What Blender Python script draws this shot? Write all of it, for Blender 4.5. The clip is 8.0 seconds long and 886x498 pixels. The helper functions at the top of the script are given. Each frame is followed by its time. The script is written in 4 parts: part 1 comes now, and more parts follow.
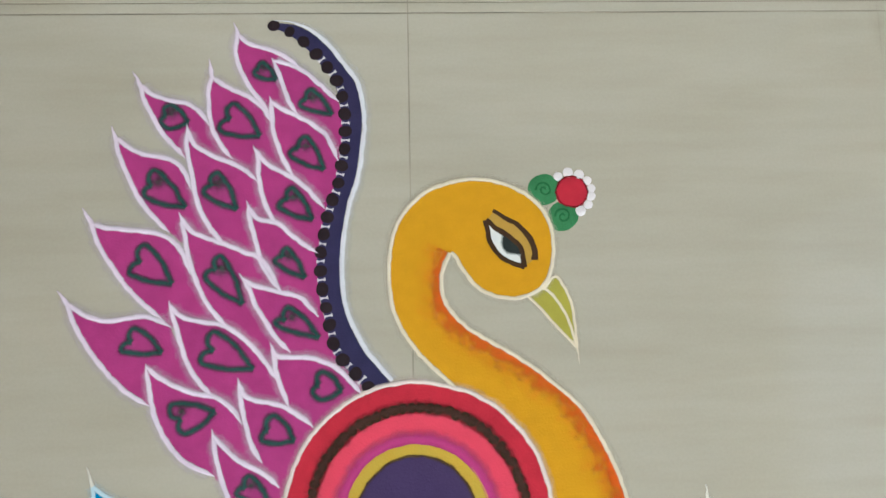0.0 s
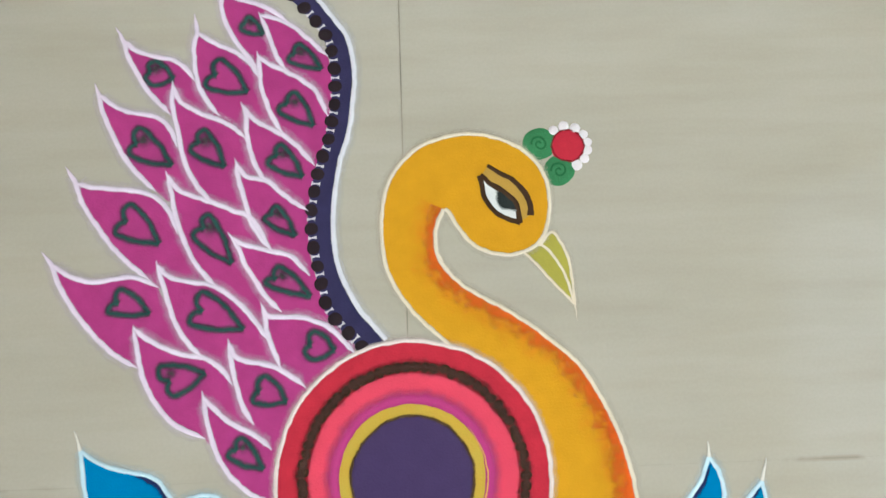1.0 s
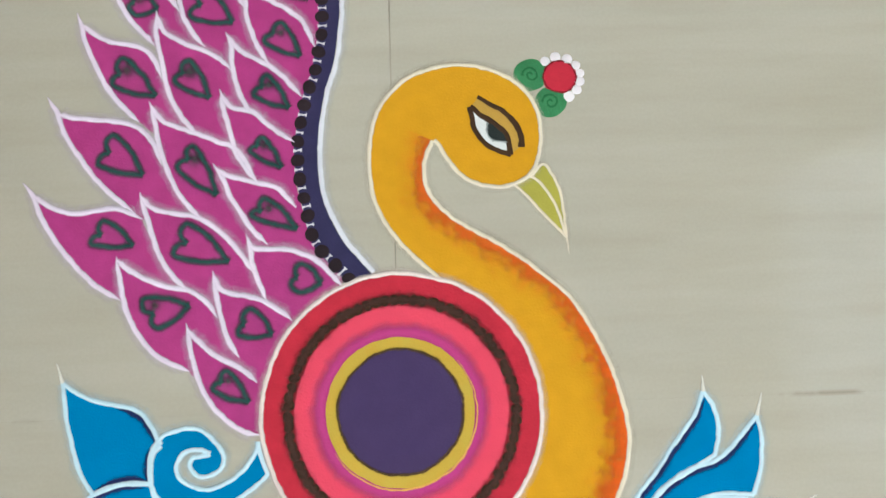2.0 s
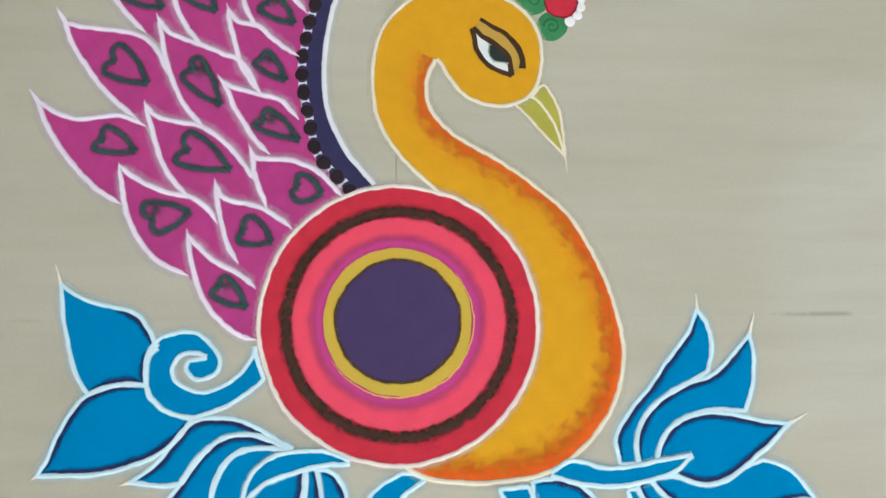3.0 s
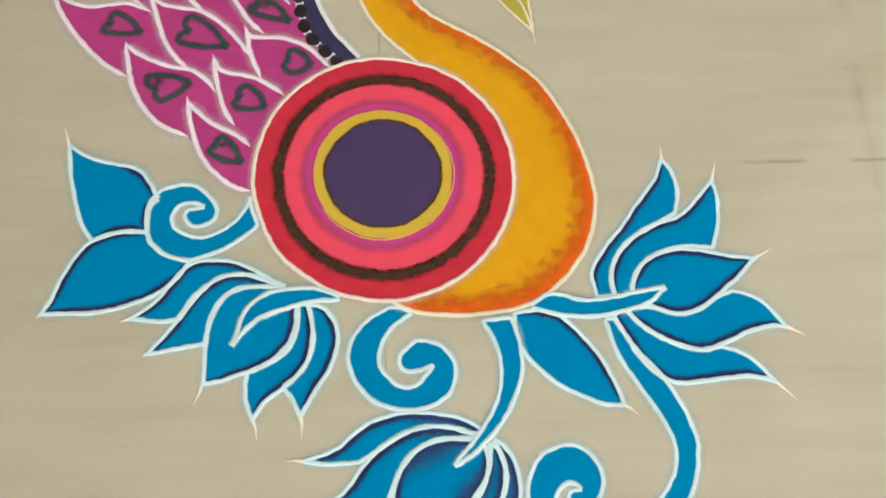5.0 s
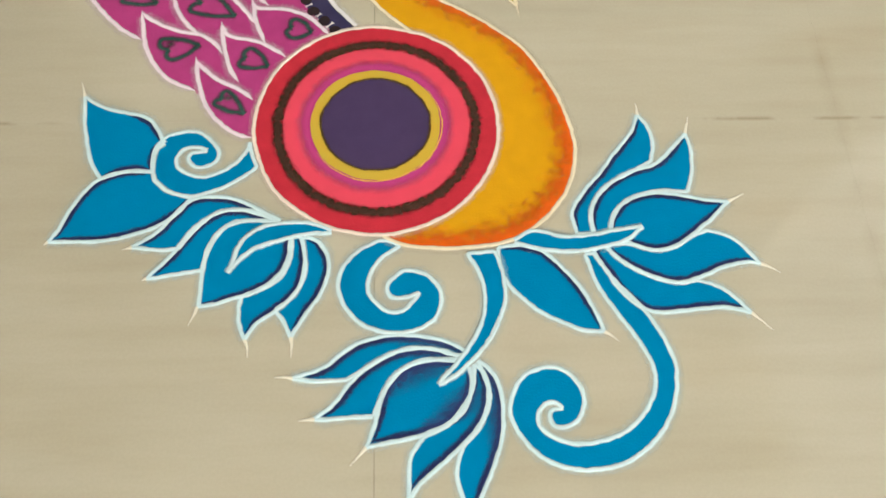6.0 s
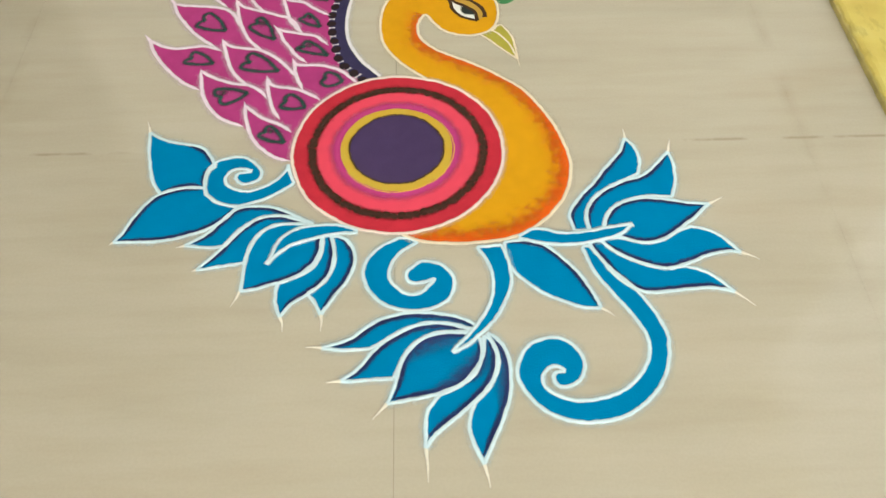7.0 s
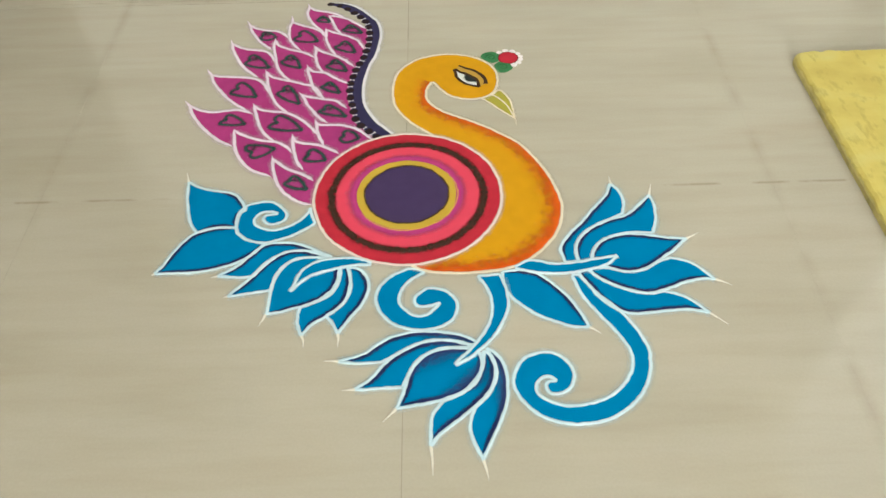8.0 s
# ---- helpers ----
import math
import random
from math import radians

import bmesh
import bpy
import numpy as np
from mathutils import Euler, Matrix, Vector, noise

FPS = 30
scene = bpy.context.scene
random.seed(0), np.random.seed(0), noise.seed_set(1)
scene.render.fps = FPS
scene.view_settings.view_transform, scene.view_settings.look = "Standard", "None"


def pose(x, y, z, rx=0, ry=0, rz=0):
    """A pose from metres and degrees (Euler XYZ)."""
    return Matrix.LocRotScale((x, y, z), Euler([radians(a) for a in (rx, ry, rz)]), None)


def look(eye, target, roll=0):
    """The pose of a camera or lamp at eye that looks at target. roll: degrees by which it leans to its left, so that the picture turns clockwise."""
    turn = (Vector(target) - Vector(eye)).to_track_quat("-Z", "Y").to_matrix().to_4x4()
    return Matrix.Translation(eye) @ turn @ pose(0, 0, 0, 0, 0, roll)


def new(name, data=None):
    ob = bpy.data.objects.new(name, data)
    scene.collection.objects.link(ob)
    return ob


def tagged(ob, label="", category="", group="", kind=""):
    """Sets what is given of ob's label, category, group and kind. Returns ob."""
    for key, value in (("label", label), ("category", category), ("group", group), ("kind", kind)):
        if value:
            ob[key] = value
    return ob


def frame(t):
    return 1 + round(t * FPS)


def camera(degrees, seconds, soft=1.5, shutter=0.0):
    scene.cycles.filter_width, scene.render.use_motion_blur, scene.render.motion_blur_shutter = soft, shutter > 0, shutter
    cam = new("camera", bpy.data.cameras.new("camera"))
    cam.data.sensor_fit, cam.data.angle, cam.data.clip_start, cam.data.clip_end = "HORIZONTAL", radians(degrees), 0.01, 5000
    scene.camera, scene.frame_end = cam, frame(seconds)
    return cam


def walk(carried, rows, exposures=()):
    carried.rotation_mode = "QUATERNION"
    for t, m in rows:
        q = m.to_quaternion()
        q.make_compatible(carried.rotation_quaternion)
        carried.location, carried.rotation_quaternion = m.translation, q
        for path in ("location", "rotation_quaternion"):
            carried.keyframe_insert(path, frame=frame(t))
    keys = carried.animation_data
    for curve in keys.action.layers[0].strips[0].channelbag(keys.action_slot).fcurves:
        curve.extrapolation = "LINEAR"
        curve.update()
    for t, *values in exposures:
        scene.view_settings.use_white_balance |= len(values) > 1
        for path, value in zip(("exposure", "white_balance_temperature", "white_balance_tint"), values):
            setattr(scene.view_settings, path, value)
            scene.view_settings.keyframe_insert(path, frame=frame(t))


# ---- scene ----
cam = camera(58.3, 8.0, soft=1.42)
PATH = [
    (0, 0.0020, 0.0033, 0.9377, 8.69, -2.00, -1.23),
    (0.3, 0.0069, 0.0009, 0.9212, 8.32, -1.89, -1.49),
    (0.5, 0.0056, -0.0036, 0.9154, 8.21, -2.02, -1.63),
    (0.8, 0.0049, -0.0176, 0.9106, 7.90, -2.14, -1.95),
    (1, 0.0065, -0.0353, 0.9100, 8.17, -2.06, -1.93),
    (1.5, 0.0161, -0.0711, 0.8995, 8.00, -2.29, -2.04),
    (1.7, 0.0255, -0.0765, 0.8933, 7.40, -1.73, -1.96),
    (2.8, 0.0058, -0.2113, 0.8678, 9.31, -2.60, -1.45),
    (3, 0.0062, -0.2251, 0.8750, 9.32, -2.88, -0.71),
    (3.5, 0.0178, -0.2769, 0.8900, 10.61, -2.86, -0.74),
    (3.7, 0.0202, -0.3042, 0.8946, 11.51, -2.63, -1.20),
    (4, 0.0205, -0.3401, 0.8894, 12.07, -2.67, -1.56),
    (4.2, 0.0211, -0.3720, 0.8893, 12.34, -2.55, -1.56),
    (4.5, 0.0144, -0.4329, 0.8783, 13.60, -2.81, -2.20),
    (4.7, 0.0141, -0.4615, 0.8761, 14.76, -2.82, -2.46),
    (5.8, 0.0291, -0.6840, 0.8524, 22.80, -2.18, -2.01),
    (6, 0.0343, -0.7167, 0.8496, 24.20, -2.23, -1.95),
    (6.1, 0.0411, -0.7584, 0.8414, 25.47, -2.07, -1.84),
    (6.2, 0.0451, -0.7748, 0.8409, 25.91, -1.95, -1.86),
    (6.3, 0.0464, -0.8067, 0.8394, 27.33, -1.82, -1.94),
    (6.4, 0.0495, -0.8341, 0.8397, 29.09, -1.45, -2.02),
    (6.5, 0.0460, -0.8482, 0.8441, 29.88, -1.52, -2.11),
    (6.7, 0.0457, -0.8957, 0.8481, 32.37, -0.91, -2.01),
    (7, 0.0465, -0.9561, 0.8536, 35.67, 0.09, -1.71),
    (7.3, 0.0474, -1.0198, 0.8636, 39.09, 0.69, -1.53),
    (7.5, 0.0476, -1.0459, 0.8714, 40.35, 0.83, -1.45),
    (7.7, 0.0448, -1.0773, 0.8797, 41.60, 0.80, -1.35),
    (8, 0.0573, -1.1032, 0.8984, 42.29, 1.05, -1.22),
]
EXPOSURES = [(0.0, 0.17, 5520, 3), (1.0, 0.34, 5520, 3), (1.7, 0.34, 5520, 3), (3.0, 0.26, 5490, 3), (4.0, 0.23, 6310, 3), (4.5, 0.23, 6350, 3), (6.0, 0.27, 6600, 3), (7.2, 0.32, 6450, 3), (8.0, 0.23, 6270, 2)]
walk(cam, [(t, pose(x, y, z, rx, ry, rz)) for t, x, y, z, rx, ry, rz in PATH], EXPOSURES)

from mathutils.geometry import delaunay_2d_cdt

# ---- world and light ----
ROOM_W, ROOM_E, ROOM_S, ROOM_N, ROOM_H = -1.12, 1.44, -6.2, 1.25, 2.8
DOOR_Y0, DOOR_Y1, DOOR_TOP = -0.47, 0.53, 2.15
# extent of the invented south opening that the fill lamp stands in
FILL_X0, FILL_X1, FILL_Z0, FILL_Z1 = -0.4, 1.38, 0.3, 2.7

sky_world = bpy.data.worlds.new("sky")
scene.world = sky_world
sky_world.use_nodes = True
wn = sky_world.node_tree
sky = wn.nodes.new("ShaderNodeTexSky")
sky.sky_type, sky.sun_disc = "NISHITA", False
sky.sun_elevation, sky.sun_rotation = radians(48), radians(-60)
wn.links.new(sky.outputs[0], wn.nodes["Background"].inputs[0])
wn.nodes["Background"].inputs[1].default_value = 0.06


def lamp(name, kind, matrix, power, colour, **shape):
    data = bpy.data.lights.new(name, kind)
    data.energy, data.color = power, colour
    for key, value in shape.items():
        setattr(data, key, value)
    ob = new(name, data)
    ob.matrix_world = matrix
    return ob


lamp("sun", "SUN", look((-4, 2.5, 6), (0, 0, 0)), 2.0, (1.0, 0.96, 0.9), angle=radians(2))
# added fill lamp carrying most of the room's light; no such window is known
lamp("window_daylight", "AREA", look(((FILL_X0 + FILL_X1) / 2, ROOM_S - 0.05, 1.55), ((FILL_X0 + FILL_X1) / 2, 0, 1.2)),
     420.0, (1.0, 0.98, 0.95), shape="RECTANGLE", size=FILL_X1 - FILL_X0, size_y=FILL_Z1 - FILL_Z0)
lamp("door_daylight", "AREA", look((ROOM_E + 0.02, (DOOR_Y0 + DOOR_Y1) / 2, DOOR_TOP / 2), (0, (DOOR_Y0 + DOOR_Y1) / 2, DOOR_TOP / 2)),
     6.5, (1.0, 0.98, 0.95), shape="RECTANGLE", size=DOOR_Y1 - DOOR_Y0, size_y=DOOR_TOP)


# ---- materials ----
def material(name):
    m = bpy.data.materials.new(name)
    m.use_nodes = True
    return m, m.node_tree, m.node_tree.nodes["Principled BSDF"]


def add(tree, kind, **inputs):
    node = tree.nodes.new(kind)
    for key, value in inputs.items():
        node.inputs[key.replace("_", " ")].default_value = value
    return node


def noise_at(tree, scale, detail=3.0, stretch=(1, 1, 1)):
    geo = tree.nodes.new("ShaderNodeNewGeometry")
    mapping = add(tree, "ShaderNodeMapping", Scale=stretch)
    tree.links.new(geo.outputs["Position"], mapping.inputs["Vector"])
    n = add(tree, "ShaderNodeTexNoise", Scale=scale, Detail=detail)
    tree.links.new(mapping.outputs[0], n.inputs["Vector"])
    return n


def ramp(tree, source, *stops):
    r = tree.nodes.new("ShaderNodeValToRGB")
    while len(r.color_ramp.elements) < len(stops):
        r.color_ramp.elements.new(0.5)
    for e, (at, c) in zip(r.color_ramp.elements, stops):
        e.position, e.color = at, (*c, 1) if len(c) == 3 else c
    tree.links.new(source, r.inputs[0])
    return r


def times(c, k):
    return tuple(min(1.0, v * k) for v in c)


def mix(tree, factor, a, b, blend="MIX"):
    n = tree.nodes.new("ShaderNodeMix")
    n.data_type, n.blend_type = "RGBA", blend
    for socket, value in ((n.inputs[0], factor), (n.inputs[6], a), (n.inputs[7], b)):
        if isinstance(value, (int, float)):
            socket.default_value = value
        elif isinstance(value, tuple):
            socket.default_value = (*value, 1)
        else:
            tree.links.new(value, socket)
    return n.outputs[2]


def powder(name, colour, spread=0.16, other=None, loose=0.0, clumps=0.0, clump=95, grain_size=1700, thin=(0.44, 0.50)):
    """Dry coloured powder: fine grains, sifted unevenly. loose: how far the rim thins out into single grains;
    clumps: how far it breaks up into patches as well, of the size that clump sets; thin: where the cover begins and ends to thin."""
    m, tree, bsdf = material(name)
    grain = noise_at(tree, 1400, 2)
    blotch = noise_at(tree, 45, 4)
    fine = ramp(tree, grain.outputs[0], (0.3, times(colour, 1 - 1.2 * spread)), (0.7, times(colour, 1 + 1.2 * spread)))
    broad = ramp(tree, blotch.outputs[0], (0.3, times(colour, 1 - spread)), (0.72, other or times(colour, 1 + spread)))
    tree.links.new(mix(tree, 0.5, fine.outputs[0], broad.outputs[0]), bsdf.inputs["Base Color"])
    bsdf.inputs["Roughness"].default_value = 0.95
    bsdf.inputs["Specular IOR Level"].default_value = 0.06
    rough = noise_at(tree, 420, 3)
    bump = add(tree, "ShaderNodeBump", Strength=0.35, Distance=0.0012)
    tree.links.new(rough.outputs[0], bump.inputs["Height"])
    tree.links.new(bump.outputs[0], bsdf.inputs["Normal"])
    if loose:
        rim = tree.nodes.new("ShaderNodeAttribute")
        rim.attribute_name = "rim"
        total = rim.outputs["Fac"]
        for size, amount, detail in ((grain_size, loose, 1), (clump, clumps, 4)):
            if not amount:
                continue
            speck = noise_at(tree, size, detail)
            ragged = add(tree, "ShaderNodeMath")
            ragged.operation = "MULTIPLY_ADD"
            ragged.inputs[1].default_value, ragged.inputs[2].default_value = -amount, 0.5 * amount
            tree.links.new(speck.outputs[0], ragged.inputs[0])
            joined = add(tree, "ShaderNodeMath")
            tree.links.new(total, joined.inputs[0])
            tree.links.new(ragged.outputs[0], joined.inputs[1])
            total = joined.outputs[0]
        cover = ramp(tree, total, (thin[0], (1, 1, 1)), (thin[1], (0, 0, 0)))
        tree.links.new(cover.outputs[0], bsdf.inputs["Alpha"])
    return m


WHITE = powder("white_powder", (0.69, 0.68, 0.73), 0.09, loose=1.5, grain_size=2400, thin=(0.30, 0.66))
CREAM = powder("cream_white_powder", (0.73, 0.64, 0.49), 0.11, loose=1.5, grain_size=2400, thin=(0.30, 0.66))
TICK = powder("greyish_white_powder", (0.66, 0.62, 0.64), 0.12, loose=1.0)
TIP = powder("off_white_powder", (0.72, 0.69, 0.61), 0.06, loose=1.3, grain_size=2400, thin=(0.30, 0.66))
ICE = powder("pale_blue_white_powder", (0.56, 0.71, 0.78), 0.14, loose=1.5, grain_size=2400, thin=(0.30, 0.66))
PINKISH = powder("pinkish_white_powder", (0.74, 0.635, 0.74), 0.13, loose=1.5, grain_size=2400, thin=(0.30, 0.66))
BLUSH = powder("blush_white_powder", (0.75, 0.63, 0.58), 0.10, loose=1.5, grain_size=2400, thin=(0.30, 0.66))
MAGENTA = powder("magenta_powder", (0.40, 0.045, 0.20), 0.15)
SMEAR = powder("deep_green_smear", (0.016, 0.075, 0.048), 0.25, loose=1.4, grain_size=2400, thin=(0.25, 0.75))
TEAL = powder("dark_teal_powder", (0.036, 0.078, 0.074), 0.25, loose=1.8, grain_size=2400, thin=(0.22, 0.80))
NAVY = powder("navy_powder", (0.040, 0.035, 0.092), 0.18)
NAVY_DUST = powder("navy_dust", (0.022, 0.026, 0.095), 0.2, loose=2.0)
NAVY_WASH = powder("navy_wash", (0.030, 0.045, 0.15), 0.2, loose=2.4, clumps=0.6, clump=120)
BLACK = powder("black_powder", (0.029, 0.019, 0.022), 0.3)
BROWN = powder("dark_brown_powder", (0.064, 0.034, 0.018), 0.3)
GREY = powder("mid_grey_powder", (0.30, 0.32, 0.30), 0.3, loose=2.6, clumps=1.4, clump=220)
SLATE = powder("dark_grey_powder", (0.030, 0.036, 0.034), 0.35)
BROWN_DUST = powder("brown_dust", (0.085, 0.05, 0.025), 0.3, loose=2.2, clumps=0.7, clump=50)
BROWN_HAZE = powder("sifted_brown_powder", (0.065, 0.032, 0.024), 0.3, loose=1.8, clumps=1.0, clump=130, grain_size=2400, thin=(0.22, 0.80))
BLUE = powder("turquoise_blue_powder", (0.0, 0.195, 0.42), 0.07)
YELLOW = powder("mustard_yellow_powder", (0.64, 0.315, 0.010), 0.09)
ORANGE = powder("orange_powder", (0.72, 0.240, 0.014), 0.10, other=(0.70, 0.20, 0.012), loose=2.6, clumps=1.3, clump=80)
DEEP = powder("deep_orange_powder", (0.62, 0.120, 0.014), 0.14, loose=1.6, clumps=1.7, clump=85, thin=(0.32, 0.68))
EMBER = powder("reddish_orange_powder", (0.68, 0.115, 0.012), 0.14, loose=1.8, clumps=1.5, clump=70, thin=(0.36, 0.66))
LID = powder("pale_ochre_powder", (0.50, 0.30, 0.055), 0.10)
OCHRE = powder("ochre_powder", (0.60, 0.39, 0.045), 0.10, other=(0.48, 0.40, 0.07))
PEACH = powder("peach_powder", (0.74, 0.40, 0.10), 0.10, loose=1.6)
RED = powder("crimson_powder", (0.50, 0.028, 0.050), 0.20)
PINK = powder("coral_pink_powder", (0.72, 0.070, 0.120), 0.08)
ORCHID = powder("orchid_powder", (0.48, 0.055, 0.22), 0.08, loose=1.6, grain_size=2400, thin=(0.15, 0.85))
PURPLE = powder("violet_powder", (0.066, 0.042, 0.115), 0.10)
OLIVE = powder("olive_yellow_powder", (0.40, 0.36, 0.06), 0.10)
GREEN = powder("green_powder", (0.06, 0.215, 0.085), 0.25)
DARK_GREEN = powder("deep_green_powder", (0.03, 0.14, 0.05), 0.12, loose=2.0)
BLOOM = powder("pinkish_chalk_powder", (0.78, 0.72, 0.73), 0.10)
CHALK = powder("chalk_white_powder", (0.78, 0.78, 0.76), 0.08)
MAROON = powder("maroon_powder", (0.17, 0.016, 0.022), 0.2, loose=2.2, clumps=0.8, clump=90)
LIGHT_RED = powder("light_red_powder", (0.66, 0.10, 0.12), 0.1, loose=2.0)


def tile_material():
    m, tree, bsdf = material("beige_vitrified_tile")
    cloud = noise_at(tree, 1.0, 5, (2.2, 9, 1))
    vein = noise_at(tree, 1.0, 6, (4, 38, 1))
    speck = noise_at(tree, 260, 2)
    info = tree.nodes.new("ShaderNodeObjectInfo")
    base = ramp(tree, cloud.outputs[0], (0.3, (0.432, 0.391, 0.308)), (0.55, (0.472, 0.434, 0.353)), (0.75, (0.458, 0.408, 0.322)))
    streak = ramp(tree, vein.outputs[0], (0.42, (1, 1, 1)), (0.66, (0.958, 0.946, 0.924)))
    col = mix(tree, 1.0, base.outputs[0], streak.outputs[0], "MULTIPLY")
    fleck = ramp(tree, speck.outputs[0], (0.35, (0.97, 0.97, 0.97)), (0.65, (1.0, 1.0, 1.0)))
    col = mix(tree, 1.0, col, fleck.outputs[0], "MULTIPLY")
    each = ramp(tree, info.outputs["Random"], (0.0, (0.97, 0.97, 0.96)), (1.0, (1.0, 1.0, 1.0)))
    # old dirt: soft smudges along two joints, a dark line in stretches of a third
    where = tree.nodes.new("ShaderNodeSeparateXYZ")
    tree.links.new(tree.nodes.new("ShaderNodeNewGeometry").outputs["Position"], where.inputs[0])

    def calc(kind, source, value=0.0):
        node = add(tree, "ShaderNodeMath")
        node.operation, node.inputs[1].default_value = kind, value
        tree.links.new(source, node.inputs[0])
        return node.outputs[0]

    across = calc("ABSOLUTE", where.outputs["X"])
    smudge = ramp(tree, calc("ABSOLUTE", calc("SUBTRACT", across, 0.6)), (0.0, (1, 1, 1)), (0.016, (0, 0, 0)))
    patch = ramp(tree, noise_at(tree, 11, 4).outputs[0], (0.42, (0, 0, 0)), (0.64, (0.7, 0.7, 0.7)))
    line = ramp(tree, calc("ABSOLUTE", calc("ADD", where.outputs["Y"], 0.158)), (0.0, (1, 1, 1)), (0.0012, (0, 0, 0)))
    outer = ramp(tree, across, (0.38, (0, 0, 0)), (0.43, (1, 1, 1)))
    dash = ramp(tree, noise_at(tree, 16, 3).outputs[0], (0.46, (0, 0, 0)), (0.56, (1, 1, 1)))
    soft_dirt = mix(tree, mix(tree, 1.0, smudge.outputs[0], patch.outputs[0], "MULTIPLY"), (1.0, 1.0, 1.0), (0.84, 0.81, 0.76))
    dark_dirt = mix(tree, mix(tree, 1.0, mix(tree, 1.0, line.outputs[0], outer.outputs[0], "MULTIPLY"), dash.outputs[0], "MULTIPLY"), (1.0, 1.0, 1.0), (0.72, 0.69, 0.63))
    dirty = mix(tree, 1.0, soft_dirt, dark_dirt, "MULTIPLY")
    tree.links.new(mix(tree, 1.0, mix(tree, 1.0, col, each.outputs[0], "MULTIPLY"), dirty, "MULTIPLY"), bsdf.inputs["Base Color"])
    smear = noise_at(tree, 9, 4)
    gloss = ramp(tree, smear.outputs[0], (0.3, (0.075, 0.075, 0.075)), (0.7, (0.12, 0.12, 0.12)))
    tree.links.new(gloss.outputs[0], bsdf.inputs["Roughness"])
    bsdf.inputs["Specular IOR Level"].default_value = 0.45
    wave = noise_at(tree, 30, 2)
    bump = add(tree, "ShaderNodeBump", Strength=0.04, Distance=0.001)
    tree.links.new(wave.outputs[0], bump.inputs["Height"])
    tree.links.new(bump.outputs[0], bsdf.inputs["Normal"])
    return m


def plain(name, colour, rough, scale=6.0, spread=0.06, bump_depth=0.001):
    m, tree, bsdf = material(name)
    n = noise_at(tree, scale, 5)
    fine = noise_at(tree, scale * 40, 3)
    a = ramp(tree, n.outputs[0], (0.3, times(colour, 1 - spread)), (0.7, times(colour, 1 + spread)))
    tree.links.new(a.outputs[0], bsdf.inputs["Base Color"])
    bsdf.inputs["Roughness"].default_value = rough
    bump = add(tree, "ShaderNodeBump", Strength=0.3, Distance=bump_depth)
    tree.links.new(fine.outputs[0], bump.inputs["Height"])
    tree.links.new(bump.outputs[0], bsdf.inputs["Normal"])
    return m


def painted_board():
    m, tree, bsdf = material("worn_yellow_paint")
    cloud = noise_at(tree, 9, 5, (1, 1.6, 1))
    chips = noise_at(tree, 34, 7, (1.8, 0.8, 1))
    base = ramp(tree, cloud.outputs[0], (0.3, (0.52, 0.40, 0.085)), (0.5, (0.60, 0.49, 0.115)), (0.72, (0.60, 0.53, 0.17)))
    worn = ramp(tree, chips.outputs[0], (0.57, (0, 0, 0)), (0.68, (0.45, 0.45, 0.45)))
    tree.links.new(mix(tree, worn.outputs[0], base.outputs[0], (0.37, 0.28, 0.055)), bsdf.inputs["Base Color"])
    bsdf.inputs["Roughness"].default_value = 0.6
    bump = add(tree, "ShaderNodeBump", Strength=0.5, Distance=0.002)
    tree.links.new(chips.outputs[0], bump.inputs["Height"])
    tree.links.new(bump.outputs[0], bsdf.inputs["Normal"])
    return m


TILE = tile_material()
GROUT = plain("grey_brown_grout", (0.30, 0.265, 0.205), 0.95, 7, 0.45)
PAINT = plain("cream_wall_paint", (0.72, 0.69, 0.62), 0.85)
# kept dark so that little light bounces back from the west
DIM_BROWN = plain("dim_brown_unseen_wall", (0.085, 0.064, 0.044), 0.8)
CEILING_PAINT = plain("white_ceiling_paint", (0.80, 0.79, 0.76), 0.9)
CONCRETE = plain("outside_concrete", (0.40, 0.39, 0.36), 0.9)
BOARD_PAINT = painted_board()
BOARD_EDGE = plain("dull_yellow_edge", (0.55, 0.47, 0.17), 0.8, 30, 0.25, 0.002)


# ---- mesh helpers ----
FLAT = 0.30  # how thinly the powder lies


def root_of(ob):
    while ob.parent:
        ob = ob.parent
    return ob.location


def thing(name, at, label, category, group="", kind=""):
    ob = new(name)
    ob.empty_display_size = 0.02
    ob.location = (at[0], at[1], 0)
    return tagged(ob, label, category, group, kind)


def part(name, bm, mat, parent, label=""):
    """Links a bmesh, given in the room's metres, as one mesh under a thing or under a part."""
    bmesh.ops.recalc_face_normals(bm, faces=bm.faces)
    if parent is not None:
        bmesh.ops.translate(bm, vec=-Vector(root_of(parent)), verts=bm.verts)
    mesh = bpy.data.meshes.new(name)
    bm.to_mesh(mesh)
    bm.free()
    mesh.materials.append(mat)
    ob = new(name, mesh)
    ob.parent = parent
    return tagged(ob, label) if label else ob


def box(bm, lo, hi, bevel=0.0):
    made = bmesh.ops.create_cube(bm, size=1.0)
    size = [h - l for l, h in zip(lo, hi)]
    for v in made["verts"]:
        v.co = [l + (c + 0.5) * s for l, c, s in zip(lo, v.co, size)]
    if bevel:
        edges = list({e for v in made["verts"] for e in v.link_edges})
        bmesh.ops.bevel(bm, geom=edges, offset=bevel, segments=2, affect="EDGES", profile=0.5)


